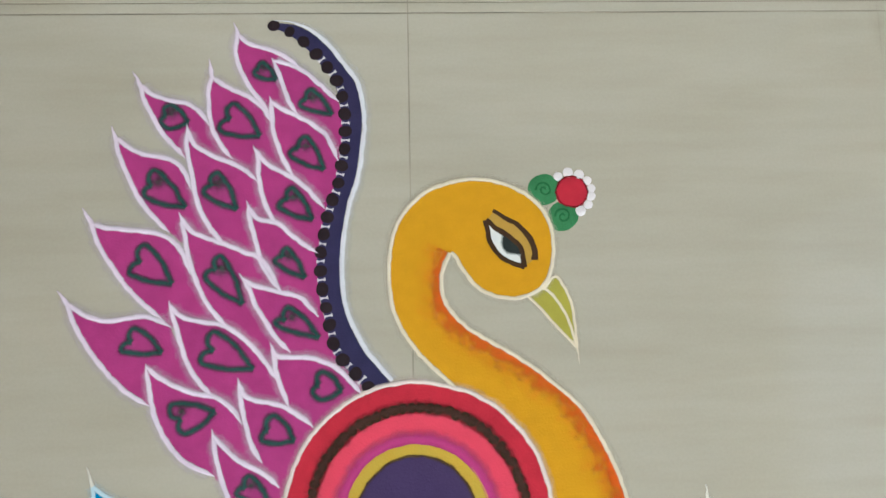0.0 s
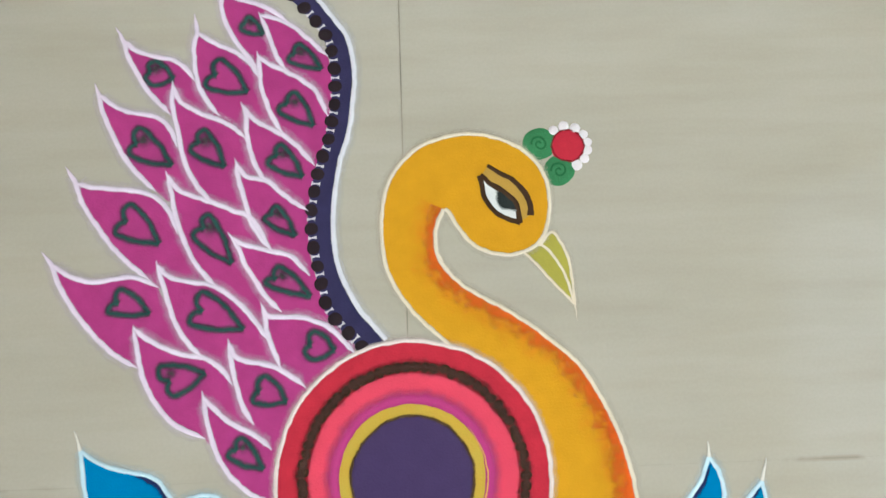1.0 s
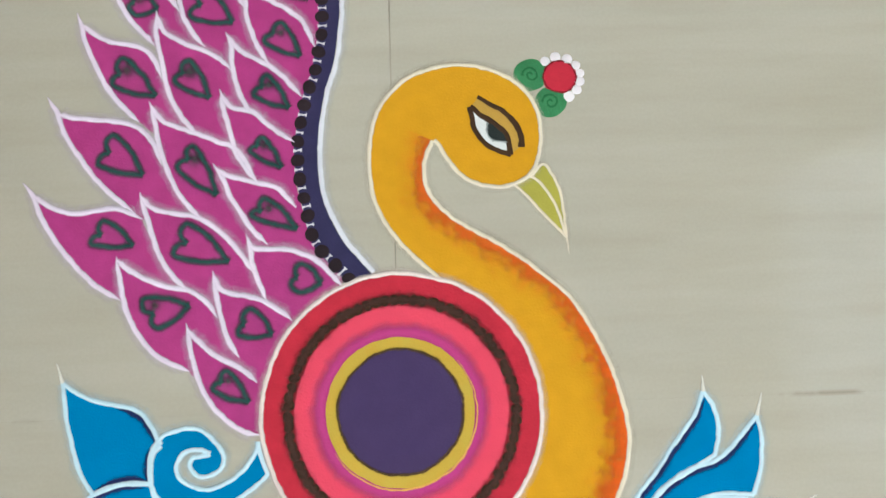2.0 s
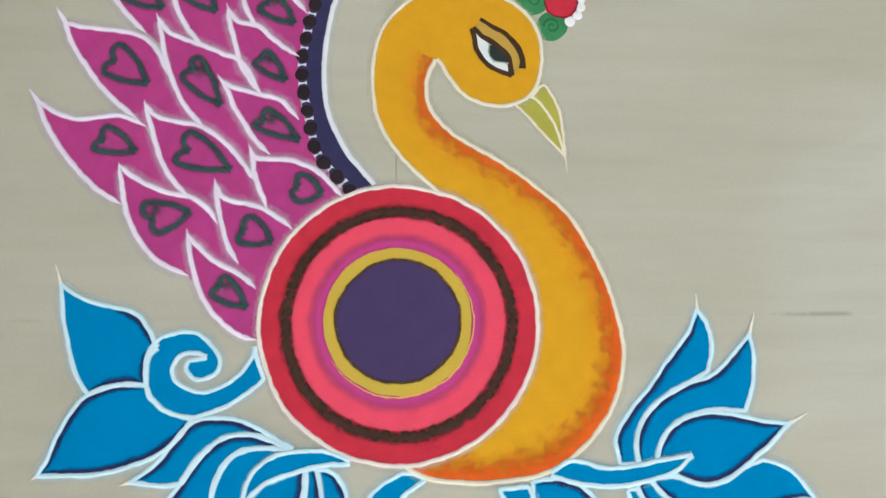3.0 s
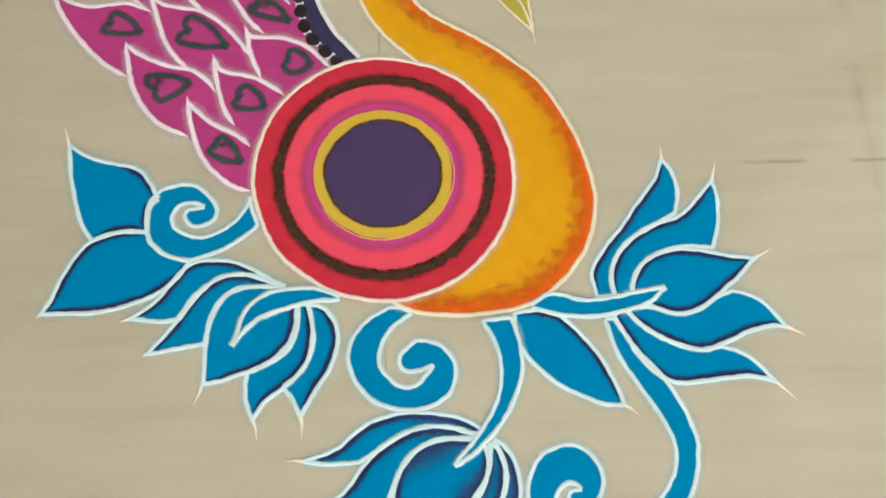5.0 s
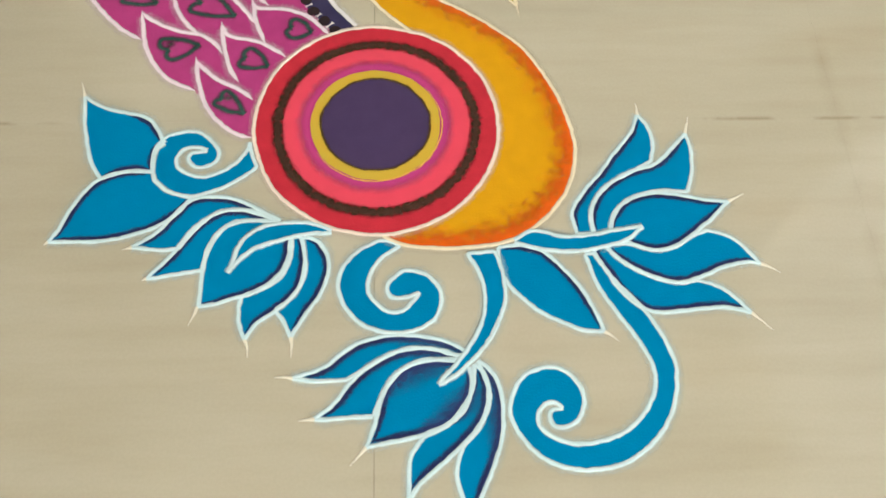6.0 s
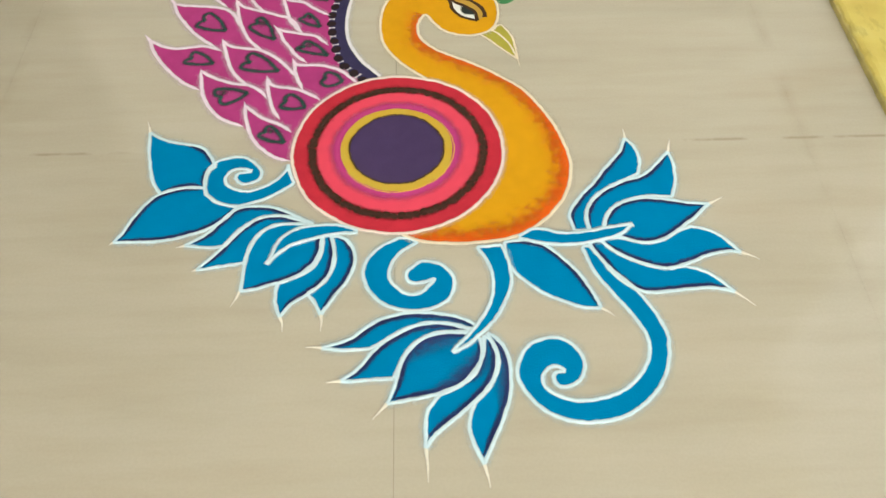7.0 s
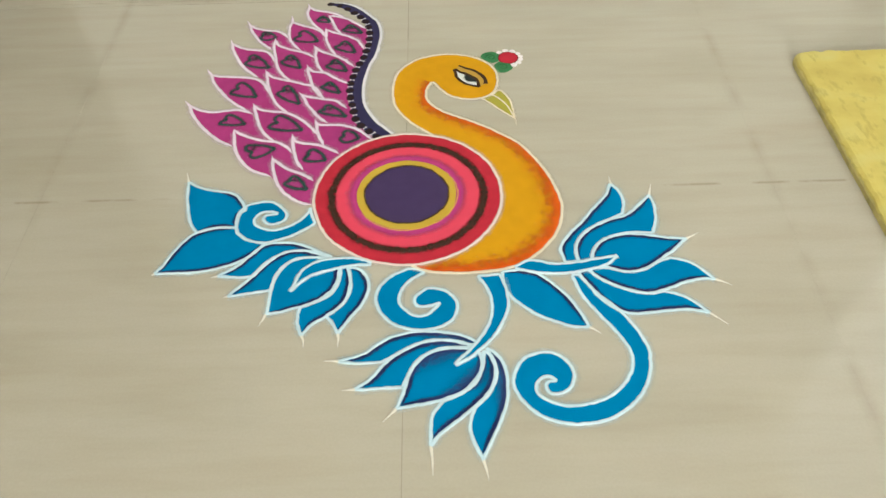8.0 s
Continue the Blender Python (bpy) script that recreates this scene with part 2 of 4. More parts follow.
def smooth_run(points, step=0.0022):
    """A smooth curve through the given plan points, in even steps."""
    p = [np.array(q, float) for q in points]
    if len(p) == 2:
        dense = [p[0] + (p[1] - p[0]) * k / 20 for k in range(21)]
    else:
        ext = [2 * p[0] - p[1]] + p + [2 * p[-1] - p[-2]]
        dense = []
        for a, b, c, d in zip(ext, ext[1:], ext[2:], ext[3:]):
            for k in range(16):
                u = k / 16
                dense.append(0.5 * (2 * b + (c - a) * u + (2 * a - 5 * b + 4 * c - d) * u * u + (3 * b - a - 3 * c + d) * u ** 3))
        dense.append(p[-1])
    dense = np.array(dense)
    along = np.r_[0, np.cumsum(np.linalg.norm(np.diff(dense, axis=0), axis=1))]
    n = max(3, int(along[-1] / step) + 1)
    at = np.linspace(0, along[-1], n)
    return np.stack([np.interp(at, along, dense[:, k]) for k in (0, 1)], -1)


def normals(path, closed=False):
    if closed:
        d = np.roll(path, -1, 0) - np.roll(path, 1, 0)
    else:
        d = np.gradient(path, axis=0)
    d = d / (np.linalg.norm(d, axis=1, keepdims=True) + 1e-9)
    return np.stack([-d[:, 1], d[:, 0]], -1)


def shaky(path, amount=0.0009, scale=110.0):
    """The unevenness of a line poured by hand."""
    n = normals(path)
    off = np.array([noise.noise((x * scale, y * scale, 3.1)) + 0.8 * noise.noise((x * scale * 0.3, y * scale * 0.3, 9.7)) for x, y in path])
    return path + n * off[:, None] * amount


def inside(path):
    """+1 where the left of a closed path is its inside, -1 where it is the right."""
    x, y = path[:, 0], path[:, 1]
    return 1.0 if np.sum(x * np.roll(y, -1) - np.roll(x, -1) * y) > 0 else -1.0


def heap(path, height, edge=0.0012):
    """A flat layer of powder within a closed outline, sloping off at its edge."""
    path = shaky(np.asarray(path, float), 0.0004, 300)
    inner = path + normals(path, True) * inside(path) * edge
    bm = bmesh.new()
    low = [bm.verts.new((x, y, 0.0001)) for x, y in path]
    top = [bm.verts.new((x, y, height * FLAT)) for x, y in inner]
    for k in range(len(low)):
        j = (k + 1) % len(low)
        bm.faces.new((low[k], low[j], top[j], top[k]))
    ring = [Vector(p) for p in inner]
    if inside(inner) < 0:
        ring.reverse()
    verts, _, faces, *_ = delaunay_2d_cdt(ring, [], [list(range(len(ring)))], 1, 1e-6)
    cap = [bm.verts.new((v.x, v.y, height * FLAT)) for v in verts]
    for f in faces:
        bm.faces.new([cap[k] for k in f])
    return bm


PROFILE = ((-1.0, -0.33, 1.0), (-0.72, 0.0, 0.72), (-0.45, 0.55, 0.45), (-0.2, 0.9, 0.2), (0.0, 1.0, 0.0), (0.2, 0.9, 0.2), (0.45, 0.55, 0.45), (0.72, 0.0, 0.72), (1.0, -0.33, 1.0))


# a line with one firm side, whose grains spread thinly over the floor on the other
SIFTED = ((-0.74, -0.34, 1.0), (-0.50, -0.05, 0.47), (-0.30, 0.55, 0.12), (-0.15, 0.90, 0.0), (0.10, 1.0, 0.0), (0.32, 0.6, 0.10),
          (0.48, 0.0, 0.40), (0.62, -0.45, 0.55), (1.0, -0.62, 0.62), (1.7, -0.68, 0.76))
SIFTED_LEFT = tuple((-off, up, r) for off, up, r in reversed(SIFTED))


def ridge(runs, base=0.0012, height=0.0012, bm=None, profile=PROFILE, drop=0.0):
    """Lines of poured powder. runs: (path, width at each step, and how far it has faded there)."""
    bm = bm or bmesh.new()
    rim = bm.verts.layers.float.get("rim") or bm.verts.layers.float.new("rim")
    for path, width, *faded in runs:
        ring = np.allclose(path[0], path[-1])
        path = shaky(path[:-1] if ring else path)
        n = normals(path, ring)
        width = width if np.ndim(width) == 0 else np.asarray(width)[:len(path)]
        wide = np.broadcast_to(np.asarray(width, float), (len(path),))
        rows = []
        for k, (q, d) in enumerate(zip(path, n)):
            w = 0.5 * wide[k] * (1 + 0.20 * noise.noise((q[0] * 130, q[1] * 130, 1.7)) + 0.12 * noise.noise((q[0] * 420, q[1] * 420, 4.0)))
            h = height * min(1.0, wide[k] / 0.004)
            row = []
            for off, up, r in profile:
                v = bm.verts.new((q[0] + d[0] * off * w, q[1] + d[1] * off * w, (base + up * h - (drop if up < -0.4 else 0.0)) * FLAT))
                v[rim] = r + (faded[0][k] if faded else 0.0)
                row.append(v)
            rows.append(row)
        for a, b in zip(rows, rows[1:] + rows[:1] if ring else rows[1:]):
            for k in range(len(profile) - 1):
                bm.faces.new((a[k], a[k + 1], b[k + 1], b[k]))
    return bm


def outline(runs, base, centre=None, inner=0.0, drop=0.0):
    """Poured outlines, firm towards the inside (inner: +1 to the left of the path, -1 to the right; or towards a centre). drop: how far the strewn
    grains lie under the line."""
    bm = bmesh.new()
    for run in runs:
        side = inner or np.sign(np.sum(normals(run[0]) * (np.array(centre) - run[0])))
        ridge([run], base, 0.0012, bm, SIFTED if side < 0 else SIFTED_LEFT, drop)
    return bm


def fringe(path, way, wide, level, bm=None):
    """A thin dusting along a line, dense at the line and thinning out to one side."""
    bm = bm or bmesh.new()
    rim = bm.verts.layers.float.get("rim") or bm.verts.layers.float.new("rim")
    rows = []
    for q, d, w in zip(path, way, wide):
        row = []
        for f in (0.0, 0.2, 0.4, 0.6, 0.8, 1.0):
            v = bm.verts.new((q[0] + d[0] * f * w, q[1] + d[1] * f * w, level * FLAT))
            v[rim] = f
            row.append(v)
        rows.append(row)
    for a, b in zip(rows, rows[1:]):
        for k in range(5):
            bm.faces.new((a[k], a[k + 1], b[k + 1], b[k]))
    return bm


def tapered(path, start, end, power=1.0):
    return start + (end - start) * np.linspace(0, 1, len(path)) ** power


def dome(bm, x, y, r, base, height, sides=18, squash=1.0, turn=0.0):
    """A small pinch of powder dropped on one spot."""
    rings = []
    for f, up in ((1.0, 0.0), (0.82, 0.6), (0.45, 0.95)):
        ring = []
        for k in range(sides):
            a = 2 * math.pi * k / sides
            rr = r * f * (1 + 0.08 * noise.noise((x * 300 + math.cos(a) * 1.3, y * 300 + math.sin(a) * 1.3, 2.0)))
            px, py = rr * math.cos(a), rr * squash * math.sin(a)
            c, s_ = math.cos(turn), math.sin(turn)
            ring.append(bm.verts.new((x + px * c - py * s_, y + px * s_ + py * c, (base + up * height) * FLAT)))
        rings.append(ring)
    for a, b in zip(rings, rings[1:]):
        for k in range(sides):
            j = (k + 1) % sides
            bm.faces.new((a[k], a[j], b[j], b[k]))
    bm.faces.new(rings[-1])
    return bm


def soft_spot(x, y, r, level):
    """A thin round patch of powder, dense in the middle."""
    bm = bmesh.new()
    rim = bm.verts.layers.float.new("rim")
    rings = []
    for f in (0.15, 0.4, 0.7, 1.0):
        ring = []
        for k in range(20):
            a = 2 * math.pi * k / 20
            v = bm.verts.new((x + r * f * math.cos(a), y + r * f * math.sin(a), level * FLAT))
            v[rim] = 0.28 + 0.66 * f
            ring.append(v)
        rings.append(ring)
    for a, b in zip(rings, rings[1:]):
        for k in range(20):
            bm.faces.new((a[k], a[(k + 1) % 20], b[(k + 1) % 20], b[k]))
    bm.faces.new(rings[0])
    return bm


def circle(x, y, r, step=0.0025, uneven=0.003):
    n = max(24, int(2 * math.pi * r / step))
    a = np.linspace(0, 2 * math.pi, n, endpoint=False)
    rr = r * (1 + uneven * np.array([noise.noise((math.cos(v) * 2.2, math.sin(v) * 2.2, r * 90)) + 0.6 * noise.noise((math.cos(v) * 6, math.sin(v) * 6, r * 70)) for v in a]))
    return np.stack([x + rr * np.cos(a), y + rr * np.sin(a)], -1)


def closed(path):
    return np.concatenate([path, path[:1]])


# ---- room ----
def structure(name, bm, mat, label, category):
    return tagged(part(name, bm, mat, None), label, category, kind="structure")


bm = bmesh.new()
box(bm, (ROOM_W, ROOM_S, -0.10), (ROOM_E + 0.12, ROOM_N, -0.0006))
floor = structure("floor", bm, GROUT, "floor of square beige tiles with thin dark joints", "floor")

T = 0.14
# unseen wall, added close by and dark to dim the floor's west side
bm = bmesh.new()
box(bm, (ROOM_W - T, ROOM_S - T, -0.1), (ROOM_W, ROOM_N + T, ROOM_H))
structure("wall_west", bm, DIM_BROWN, "unseen dark brown wall added to dim the west side", "wall")
# unseen wall, its distance chosen so that it brightens the floor's north end
bm = bmesh.new()
box(bm, (ROOM_W, ROOM_N, -0.1), (ROOM_E + T, ROOM_N + T, ROOM_H))
structure("wall_north", bm, PAINT, "unseen cream wall set close to bounce light", "wall")
bm = bmesh.new()
box(bm, (ROOM_E, ROOM_S - T, -0.1), (ROOM_E + T, DOOR_Y0, ROOM_H))
box(bm, (ROOM_E, DOOR_Y1, -0.1), (ROOM_E + T, ROOM_N, ROOM_H))
box(bm, (ROOM_E, DOOR_Y0, DOOR_TOP), (ROOM_E + T, DOOR_Y1, ROOM_H))
structure("wall_east", bm, PAINT, "cream painted wall with an open doorway", "wall")
# unseen wall; its opening is made up to let the fill lamp in
bm = bmesh.new()
box(bm, (ROOM_W, ROOM_S - T, -0.1), (FILL_X0, ROOM_S, ROOM_H))
box(bm, (FILL_X1, ROOM_S - T, -0.1), (ROOM_E, ROOM_S, ROOM_H))
box(bm, (FILL_X0, ROOM_S - T, -0.1), (FILL_X1, ROOM_S, FILL_Z0))
box(bm, (FILL_X0, ROOM_S - T, FILL_Z1), (FILL_X1, ROOM_S, ROOM_H))
structure("wall_south", bm, PAINT, "unseen cream wall with an opening added for the fill lamp", "wall")
bm = bmesh.new()
box(bm, (ROOM_W - T, ROOM_S - T, ROOM_H), (ROOM_E + T, ROOM_N + T, ROOM_H + 0.12))
structure("ceiling", bm, CEILING_PAINT, "plain white painted ceiling", "ceiling")
bm = bmesh.new()
box(bm, (-40, -40, -0.32), (40, 40, -0.12))
structure("ground", bm, CONCRETE, "grey concrete ground outside the room", "ground")

# ---- yellow board ----
BOARD = (0.736, 1.18, -0.43, 0.190, 0.017)


def yellow_board():
    x0, x1, y0, y1, h = BOARD
    board = thing("wooden_board", ((x0 + x1) / 2, (y0 + y1) / 2), "low wooden board in worn yellow paint, lying on the floor", "board")
    edge = 0.006
    r = 0.03

    def outline(inset):
        pts = []
        for cx, cy, a0 in ((x1 - r, y1 - r, 0), (x0 + r, y1 - r, 90), (x0 + r, y0 + r, 180), (x1 - r, y0 + r, 270)):
            for k in range(7):
                a = radians(a0 + 15 * k)
                pts.append((cx + (r - inset) * math.cos(a), cy + (r - inset) * math.sin(a)))
        dense = []
        for a, b in zip(pts, pts[1:] + pts[:1]):
            n = max(1, int(math.hypot(b[0] - a[0], b[1] - a[1]) / 0.006))
            dense += [(a[0] + (b[0] - a[0]) * k / n, a[1] + (b[1] - a[1]) * k / n) for k in range(n)]
        return dense

    def loop(bm, inset, z, rough):
        made = []
        for x, y in outline(inset):
            w = rough * (noise.noise((x * 60, y * 60, 5)) + 0.6 * noise.noise((x * 190, y * 190, 8)))
            made.append(bm.verts.new((x + w, y + w, z + 0.4 * w)))
        return made

    def bridge(bm, a, b):
        for k in range(len(a)):
            j = (k + 1) % len(a)
            bm.faces.new((a[k], a[j], b[j], b[k]))

    bm = bmesh.new()
    a, b, c = loop(bm, 0.0, 0.0, 0.0006), loop(bm, 0.0, h * 0.5, 0.0008), loop(bm, 0.002, h - edge, 0.0012)
    bridge(bm, a, b), bridge(bm, b, c)
    bm.faces.new(a), bm.faces.new(c)
    part("core", bm, BOARD_EDGE, board, "dull brownish yellow edge")
    bm = bmesh.new()
    a, b, c, d = loop(bm, 0.001, h - edge + 0.0005, 0.0030), loop(bm, 0.003, h - 0.003, 0.0030), loop(bm, 0.008, h, 0.0018), loop(bm, 0.014, h + 0.0006, 0.0006)
    bridge(bm, a, b), bridge(bm, b, c), bridge(bm, c, d)
    bm.faces.new(d), bm.faces.new(a)
    part("painted_top", bm, BOARD_PAINT, board, "worn yellow paint with chipped edges")


yellow_board()

# ---- wing ----
SPINE_OUT = [(-0.166, 0.433), (-0.141, 0.43), (-0.119, 0.419), (-0.098, 0.399), (-0.08, 0.375), (-0.065, 0.352), (-0.058, 0.315), (-0.06, 0.273), (-0.067, 0.231), (-0.076, 0.203), (-0.082, 0.169), (-0.085, 0.135), (-0.084, 0.101), (-0.079, 0.074), (-0.069, 0.048), (-0.056, 0.025), (-0.039, 0.005), (-0.027, -0.01)]
SPINE_IN = [(-0.167, 0.429), (-0.151, 0.423), (-0.137, 0.414), (-0.12, 0.398), (-0.106, 0.381), (-0.092, 0.362), (-0.084, 0.342), (-0.08, 0.319), (-0.079, 0.294), (-0.08, 0.27), (-0.085, 0.243), (-0.089, 0.222), (-0.097, 0.201), (-0.102, 0.181), (-0.106, 0.159), (-0.109, 0.137), (-0.108, 0.112), (-0.105, 0.091), (-0.1, 0.07), (-0.096, 0.048), (-0.091, 0.029), (-0.079, 0.013), (-0.066, -0.001), (-0.053, -0.015)]
WING_CORE = [(-0.161, 0.353), (-0.14, 0.363), (-0.113, 0.348), (-0.085, 0.323), (-0.083, 0.273), (-0.091, 0.224), (-0.104, 0.183), (-0.111, 0.142), (-0.111, 0.102), (-0.102, 0.062), (-0.091, 0.025), (-0.06, -0.018), (-0.102, -0.05), (-0.125, -0.08), (-0.144, -0.117), (-0.151, -0.135), (-0.188, -0.129), (-0.214, -0.103), (-0.25, -0.064), (-0.274, -0.019), (-0.262, 0.019), (-0.271, 0.072), (-0.254, 0.111), (-0.262, 0.158), (-0.243, 0.192), (-0.251, 0.24), (-0.221, 0.274), (-0.195, 0.306)]
NECK_LEFT = [(0.046, 0.141), (0.038, 0.124), (0.035, 0.107), (0.037, 0.088), (0.047, 0.070), (0.064, 0.0525), (0.087, 0.038), (0.111, 0.024)]
HEAD = [(0.05, -0.019), (0.035, -0.005), (0.009, 0.02), (-0.01, 0.047), (-0.023, 0.077), (-0.027, 0.114), (-0.025, 0.147), (-0.016, 0.177), (0.001, 0.201), (0.023, 0.218), (0.051, 0.228), (0.082, 0.231), (0.112, 0.225), (0.136, 0.214), (0.156, 0.196), (0.167, 0.175), (0.171, 0.151), (0.168, 0.124), (0.159, 0.103), (0.141, 0.09), (0.118, 0.085), (0.094, 0.09), (0.075, 0.102), (0.062, 0.119), (0.053, 0.135), (0.047, 0.141)]
BACK = [(0.1345, 0.009), (0.158, -0.010), (0.189, -0.037), (0.2075, -0.063), (0.2225, -0.091), (0.235, -0.119), (0.245, -0.154), (0.2505, -0.190), (0.247, -0.226), (0.236, -0.257), (0.220, -0.281), (0.200, -0.302), (0.176, -0.319), (0.154, -0.328), (0.135, -0.332), (0.103, -0.335), (0.072, -0.335), (0.040, -0.331), (0.022, -0.325), (0.010, -0.318)]
BEAK_LOW = [(0.137, 0.088), (0.157, 0.096), (0.171, 0.083), (0.184, 0.061), (0.19, 0.041), (0.194, 0.025)]
BEAK_LOW_B = [(0.194, 0.025), (0.18, 0.041), (0.164, 0.058), (0.148, 0.078), (0.137, 0.088)]
BEAK_UP = [(0.157, 0.096), (0.171, 0.111), (0.182, 0.096), (0.189, 0.076), (0.192, 0.056), (0.194, 0.028)]
BEAK_TIP = [(0.193, 0.036), (0.194, 0.021), (0.196, 0.007)]
EYE = [(0.090, 0.180), (0.102, 0.170), (0.117, 0.161), (0.131, 0.145), (0.135, 0.122)]
EYE_LOW = [(0.135, 0.122), (0.121, 0.1275), (0.106, 0.136), (0.095, 0.152), (0.090, 0.180)]
EYE_WHITE = [(0.095, 0.171), (0.107, 0.166), (0.12, 0.157), (0.131, 0.141), (0.131, 0.129), (0.115, 0.133), (0.102, 0.143), (0.096, 0.159)]
PUPIL = [(0.109, 0.161), (0.119, 0.160), (0.128, 0.150), (0.133, 0.138), (0.124, 0.138), (0.114, 0.140), (0.108, 0.149)]
BROW = [(0.099, 0.192), (0.113, 0.183), (0.127, 0.175), (0.139, 0.162), (0.147, 0.146), (0.148, 0.131)]
CREST = [(0.162, 0.217), (0.184, 0.184), (0.196, 0.214), (0.179, 0.234), (0.192, 0.239), (0.206, 0.236), (0.216, 0.228), (0.221, 0.218), (0.22, 0.208), (0.216, 0.197), (0.206, 0.189)]
wing = thing("rangoli_wing", (-0.25, 0.15), "fan of magenta powder feathers with white outlines on the floor", "rangoli", "powder drawing")
part("wing_ground", heap(smooth_run(WING_CORE + WING_CORE[:1])[:-1], 0.0005), MAGENTA, wing)
LAYER = [0]


def heart_runs(dip, tip, upper, lower):
    """The two halves of a heart drawn from the dip round each lobe to the point."""
    dip, tip = np.array(dip), np.array(tip)
    axis = (tip - dip) / np.linalg.norm(tip - dip)
    runs = []
    for lobe in (np.array(upper), np.array(lower)):
        ahead = np.dot(lobe - dip, axis)
        out = lobe - dip - axis * ahead
        size = np.linalg.norm(out)
        out = out / size
        back = axis * (min(0.0, ahead) - 0.30 * size)
        runs.append(smooth_run([dip, dip + out * 0.24 * size + 0.75 * back, dip + out * 0.68 * size + back, lobe + out * 0.04 * size, 0.5 * (lobe + tip) + out * 0.24 * size, 0.2 * lobe + 0.8 * tip + out * 0.08 * size, tip], 0.0015))
    centre = np.concatenate(runs).mean(0)
    return [centre + 1.01 * (run - centre) for run in runs]


def feather(parent, hair, tip, left, right, close, heart, filled=0.0):
    """One feather: a layer of magenta between its two edges, white lines that run out past the tip, and a heart."""
    LAYER[0] += 1
    level = 0.0006 + 0.00003 * LAYER[0]
    a, b = smooth_run([tip] + left), smooth_run([tip] + right)
    rim = np.concatenate([a[::-1], b[1:], smooth_run([right[-1]] + close + [left[-1]])[1:-1]])
    body = part("feather", heap(rim, level), MAGENTA, parent)
    out_a, out_b = smooth_run([hair, tip] + left), smooth_run([tip] + right)
    grow = np.clip((np.arange(len(out_a)) + 5) / 13.0, 0.35, 1.0)
    pale = np.clip(0.42 - np.arange(len(out_a)) * 0.07, 0.0, 1.0)
    grow *= np.clip(np.arange(len(out_a))[::-1] / 5.0, 0.25, 1.0)
    taper_b = np.clip(np.arange(len(out_b)) / 3.0, 0.5, 1.0) * np.clip(np.arange(len(out_b))[::-1] / 5.0, 0.25, 1.0)
    part("outline", outline([(out_a, 0.0112 * grow, pale), (out_b, 0.0112 * taper_b)], 0.0016 + 0.00002 * LAYER[0], rim.mean(0)), PINKISH, body, "white powder outline")
    halves = heart_runs(*heart)
    part("heart", ridge([(h, 0.0124) for h in halves], 0.00138, 0.0003), TEAL, body, "dark teal heart")
    if filled:
        dip, tip, upper = (np.array(v) for v in heart[:3])
        spot = 0.40 * dip + 0.48 * upper + 0.12 * tip
        part("green_smear", soft_spot(*spot, (0.6 * np.linalg.norm(upper - dip) + 0.0065) * filled ** 0.5, 0.00128), SMEAR, body, "deep green smear inside the heart")
    return body


feather(wing, (-0.215, 0.433), (-0.210, 0.419),
        [(-0.212, 0.393), (-0.201, 0.362), (-0.187, 0.34), (-0.17, 0.318)],
        [(-0.196, 0.406), (-0.168, 0.397), (-0.149, 0.387), (-0.132, 0.374)],
        [(-0.113, 0.352), (-0.135, 0.316)], ((-0.183, 0.373), (-0.162, 0.359), (-0.178, 0.38), (-0.187, 0.365)), 1.0)
feather(wing, (-0.244, 0.386), (-0.24, 0.363),
        [(-0.244, 0.35), (-0.243, 0.328), (-0.239, 0.3), (-0.227, 0.276), (-0.213, 0.259)],
        [(-0.219, 0.349), (-0.195, 0.337), (-0.178, 0.323), (-0.168, 0.305)],
        [(-0.153, 0.267), (-0.18, 0.239)], ((-0.217, 0.309), (-0.181, 0.288), (-0.211, 0.327), (-0.227, 0.295)))
feather(wing, (-0.168, 0.387), (-0.166, 0.383),
        [(-0.159, 0.367), (-0.152, 0.345), (-0.144, 0.327), (-0.135, 0.315)],
        [(-0.146, 0.379), (-0.123, 0.365), (-0.102, 0.346), (-0.086, 0.33)],
        [(-0.08, 0.294), (-0.087, 0.266)], ((-0.125, 0.333), (-0.094, 0.314), (-0.118, 0.345), (-0.131, 0.325)), 0.8)
feather(wing, (-0.336, 0.371), (-0.327, 0.354),
        [(-0.319, 0.331), (-0.303, 0.301), (-0.286, 0.279), (-0.27, 0.262)],
        [(-0.311, 0.342), (-0.29, 0.334), (-0.27, 0.33), (-0.253, 0.318), (-0.242, 0.302)],
        [(-0.225, 0.274), (-0.258, 0.247)], ((-0.294, 0.314), (-0.267, 0.306), (-0.288, 0.327), (-0.292, 0.3)), 0.9)
feather(wing, (-0.170, 0.338), (-0.169, 0.333),
        [(-0.167, 0.317), (-0.165, 0.295), (-0.159, 0.274), (-0.15, 0.253), (-0.14, 0.237)],
        [(-0.159, 0.324), (-0.133, 0.311), (-0.113, 0.298), (-0.099, 0.284), (-0.087, 0.256)],
        [(-0.084, 0.221), (-0.113, 0.214)], ((-0.134, 0.272), (-0.104, 0.245), (-0.124, 0.284), (-0.143, 0.263)), 0.5)
feather(wing, (-0.359, 0.302), (-0.354, 0.288),
        [(-0.347, 0.263), (-0.333, 0.231), (-0.316, 0.203), (-0.296, 0.181), (-0.286, 0.171)],
        [(-0.339, 0.277), (-0.319, 0.267), (-0.288, 0.26), (-0.271, 0.246), (-0.262, 0.223)],
        [(-0.246, 0.189), (-0.265, 0.158)], ((-0.308, 0.227), (-0.268, 0.201), (-0.303, 0.245), (-0.314, 0.214)), 0.7)
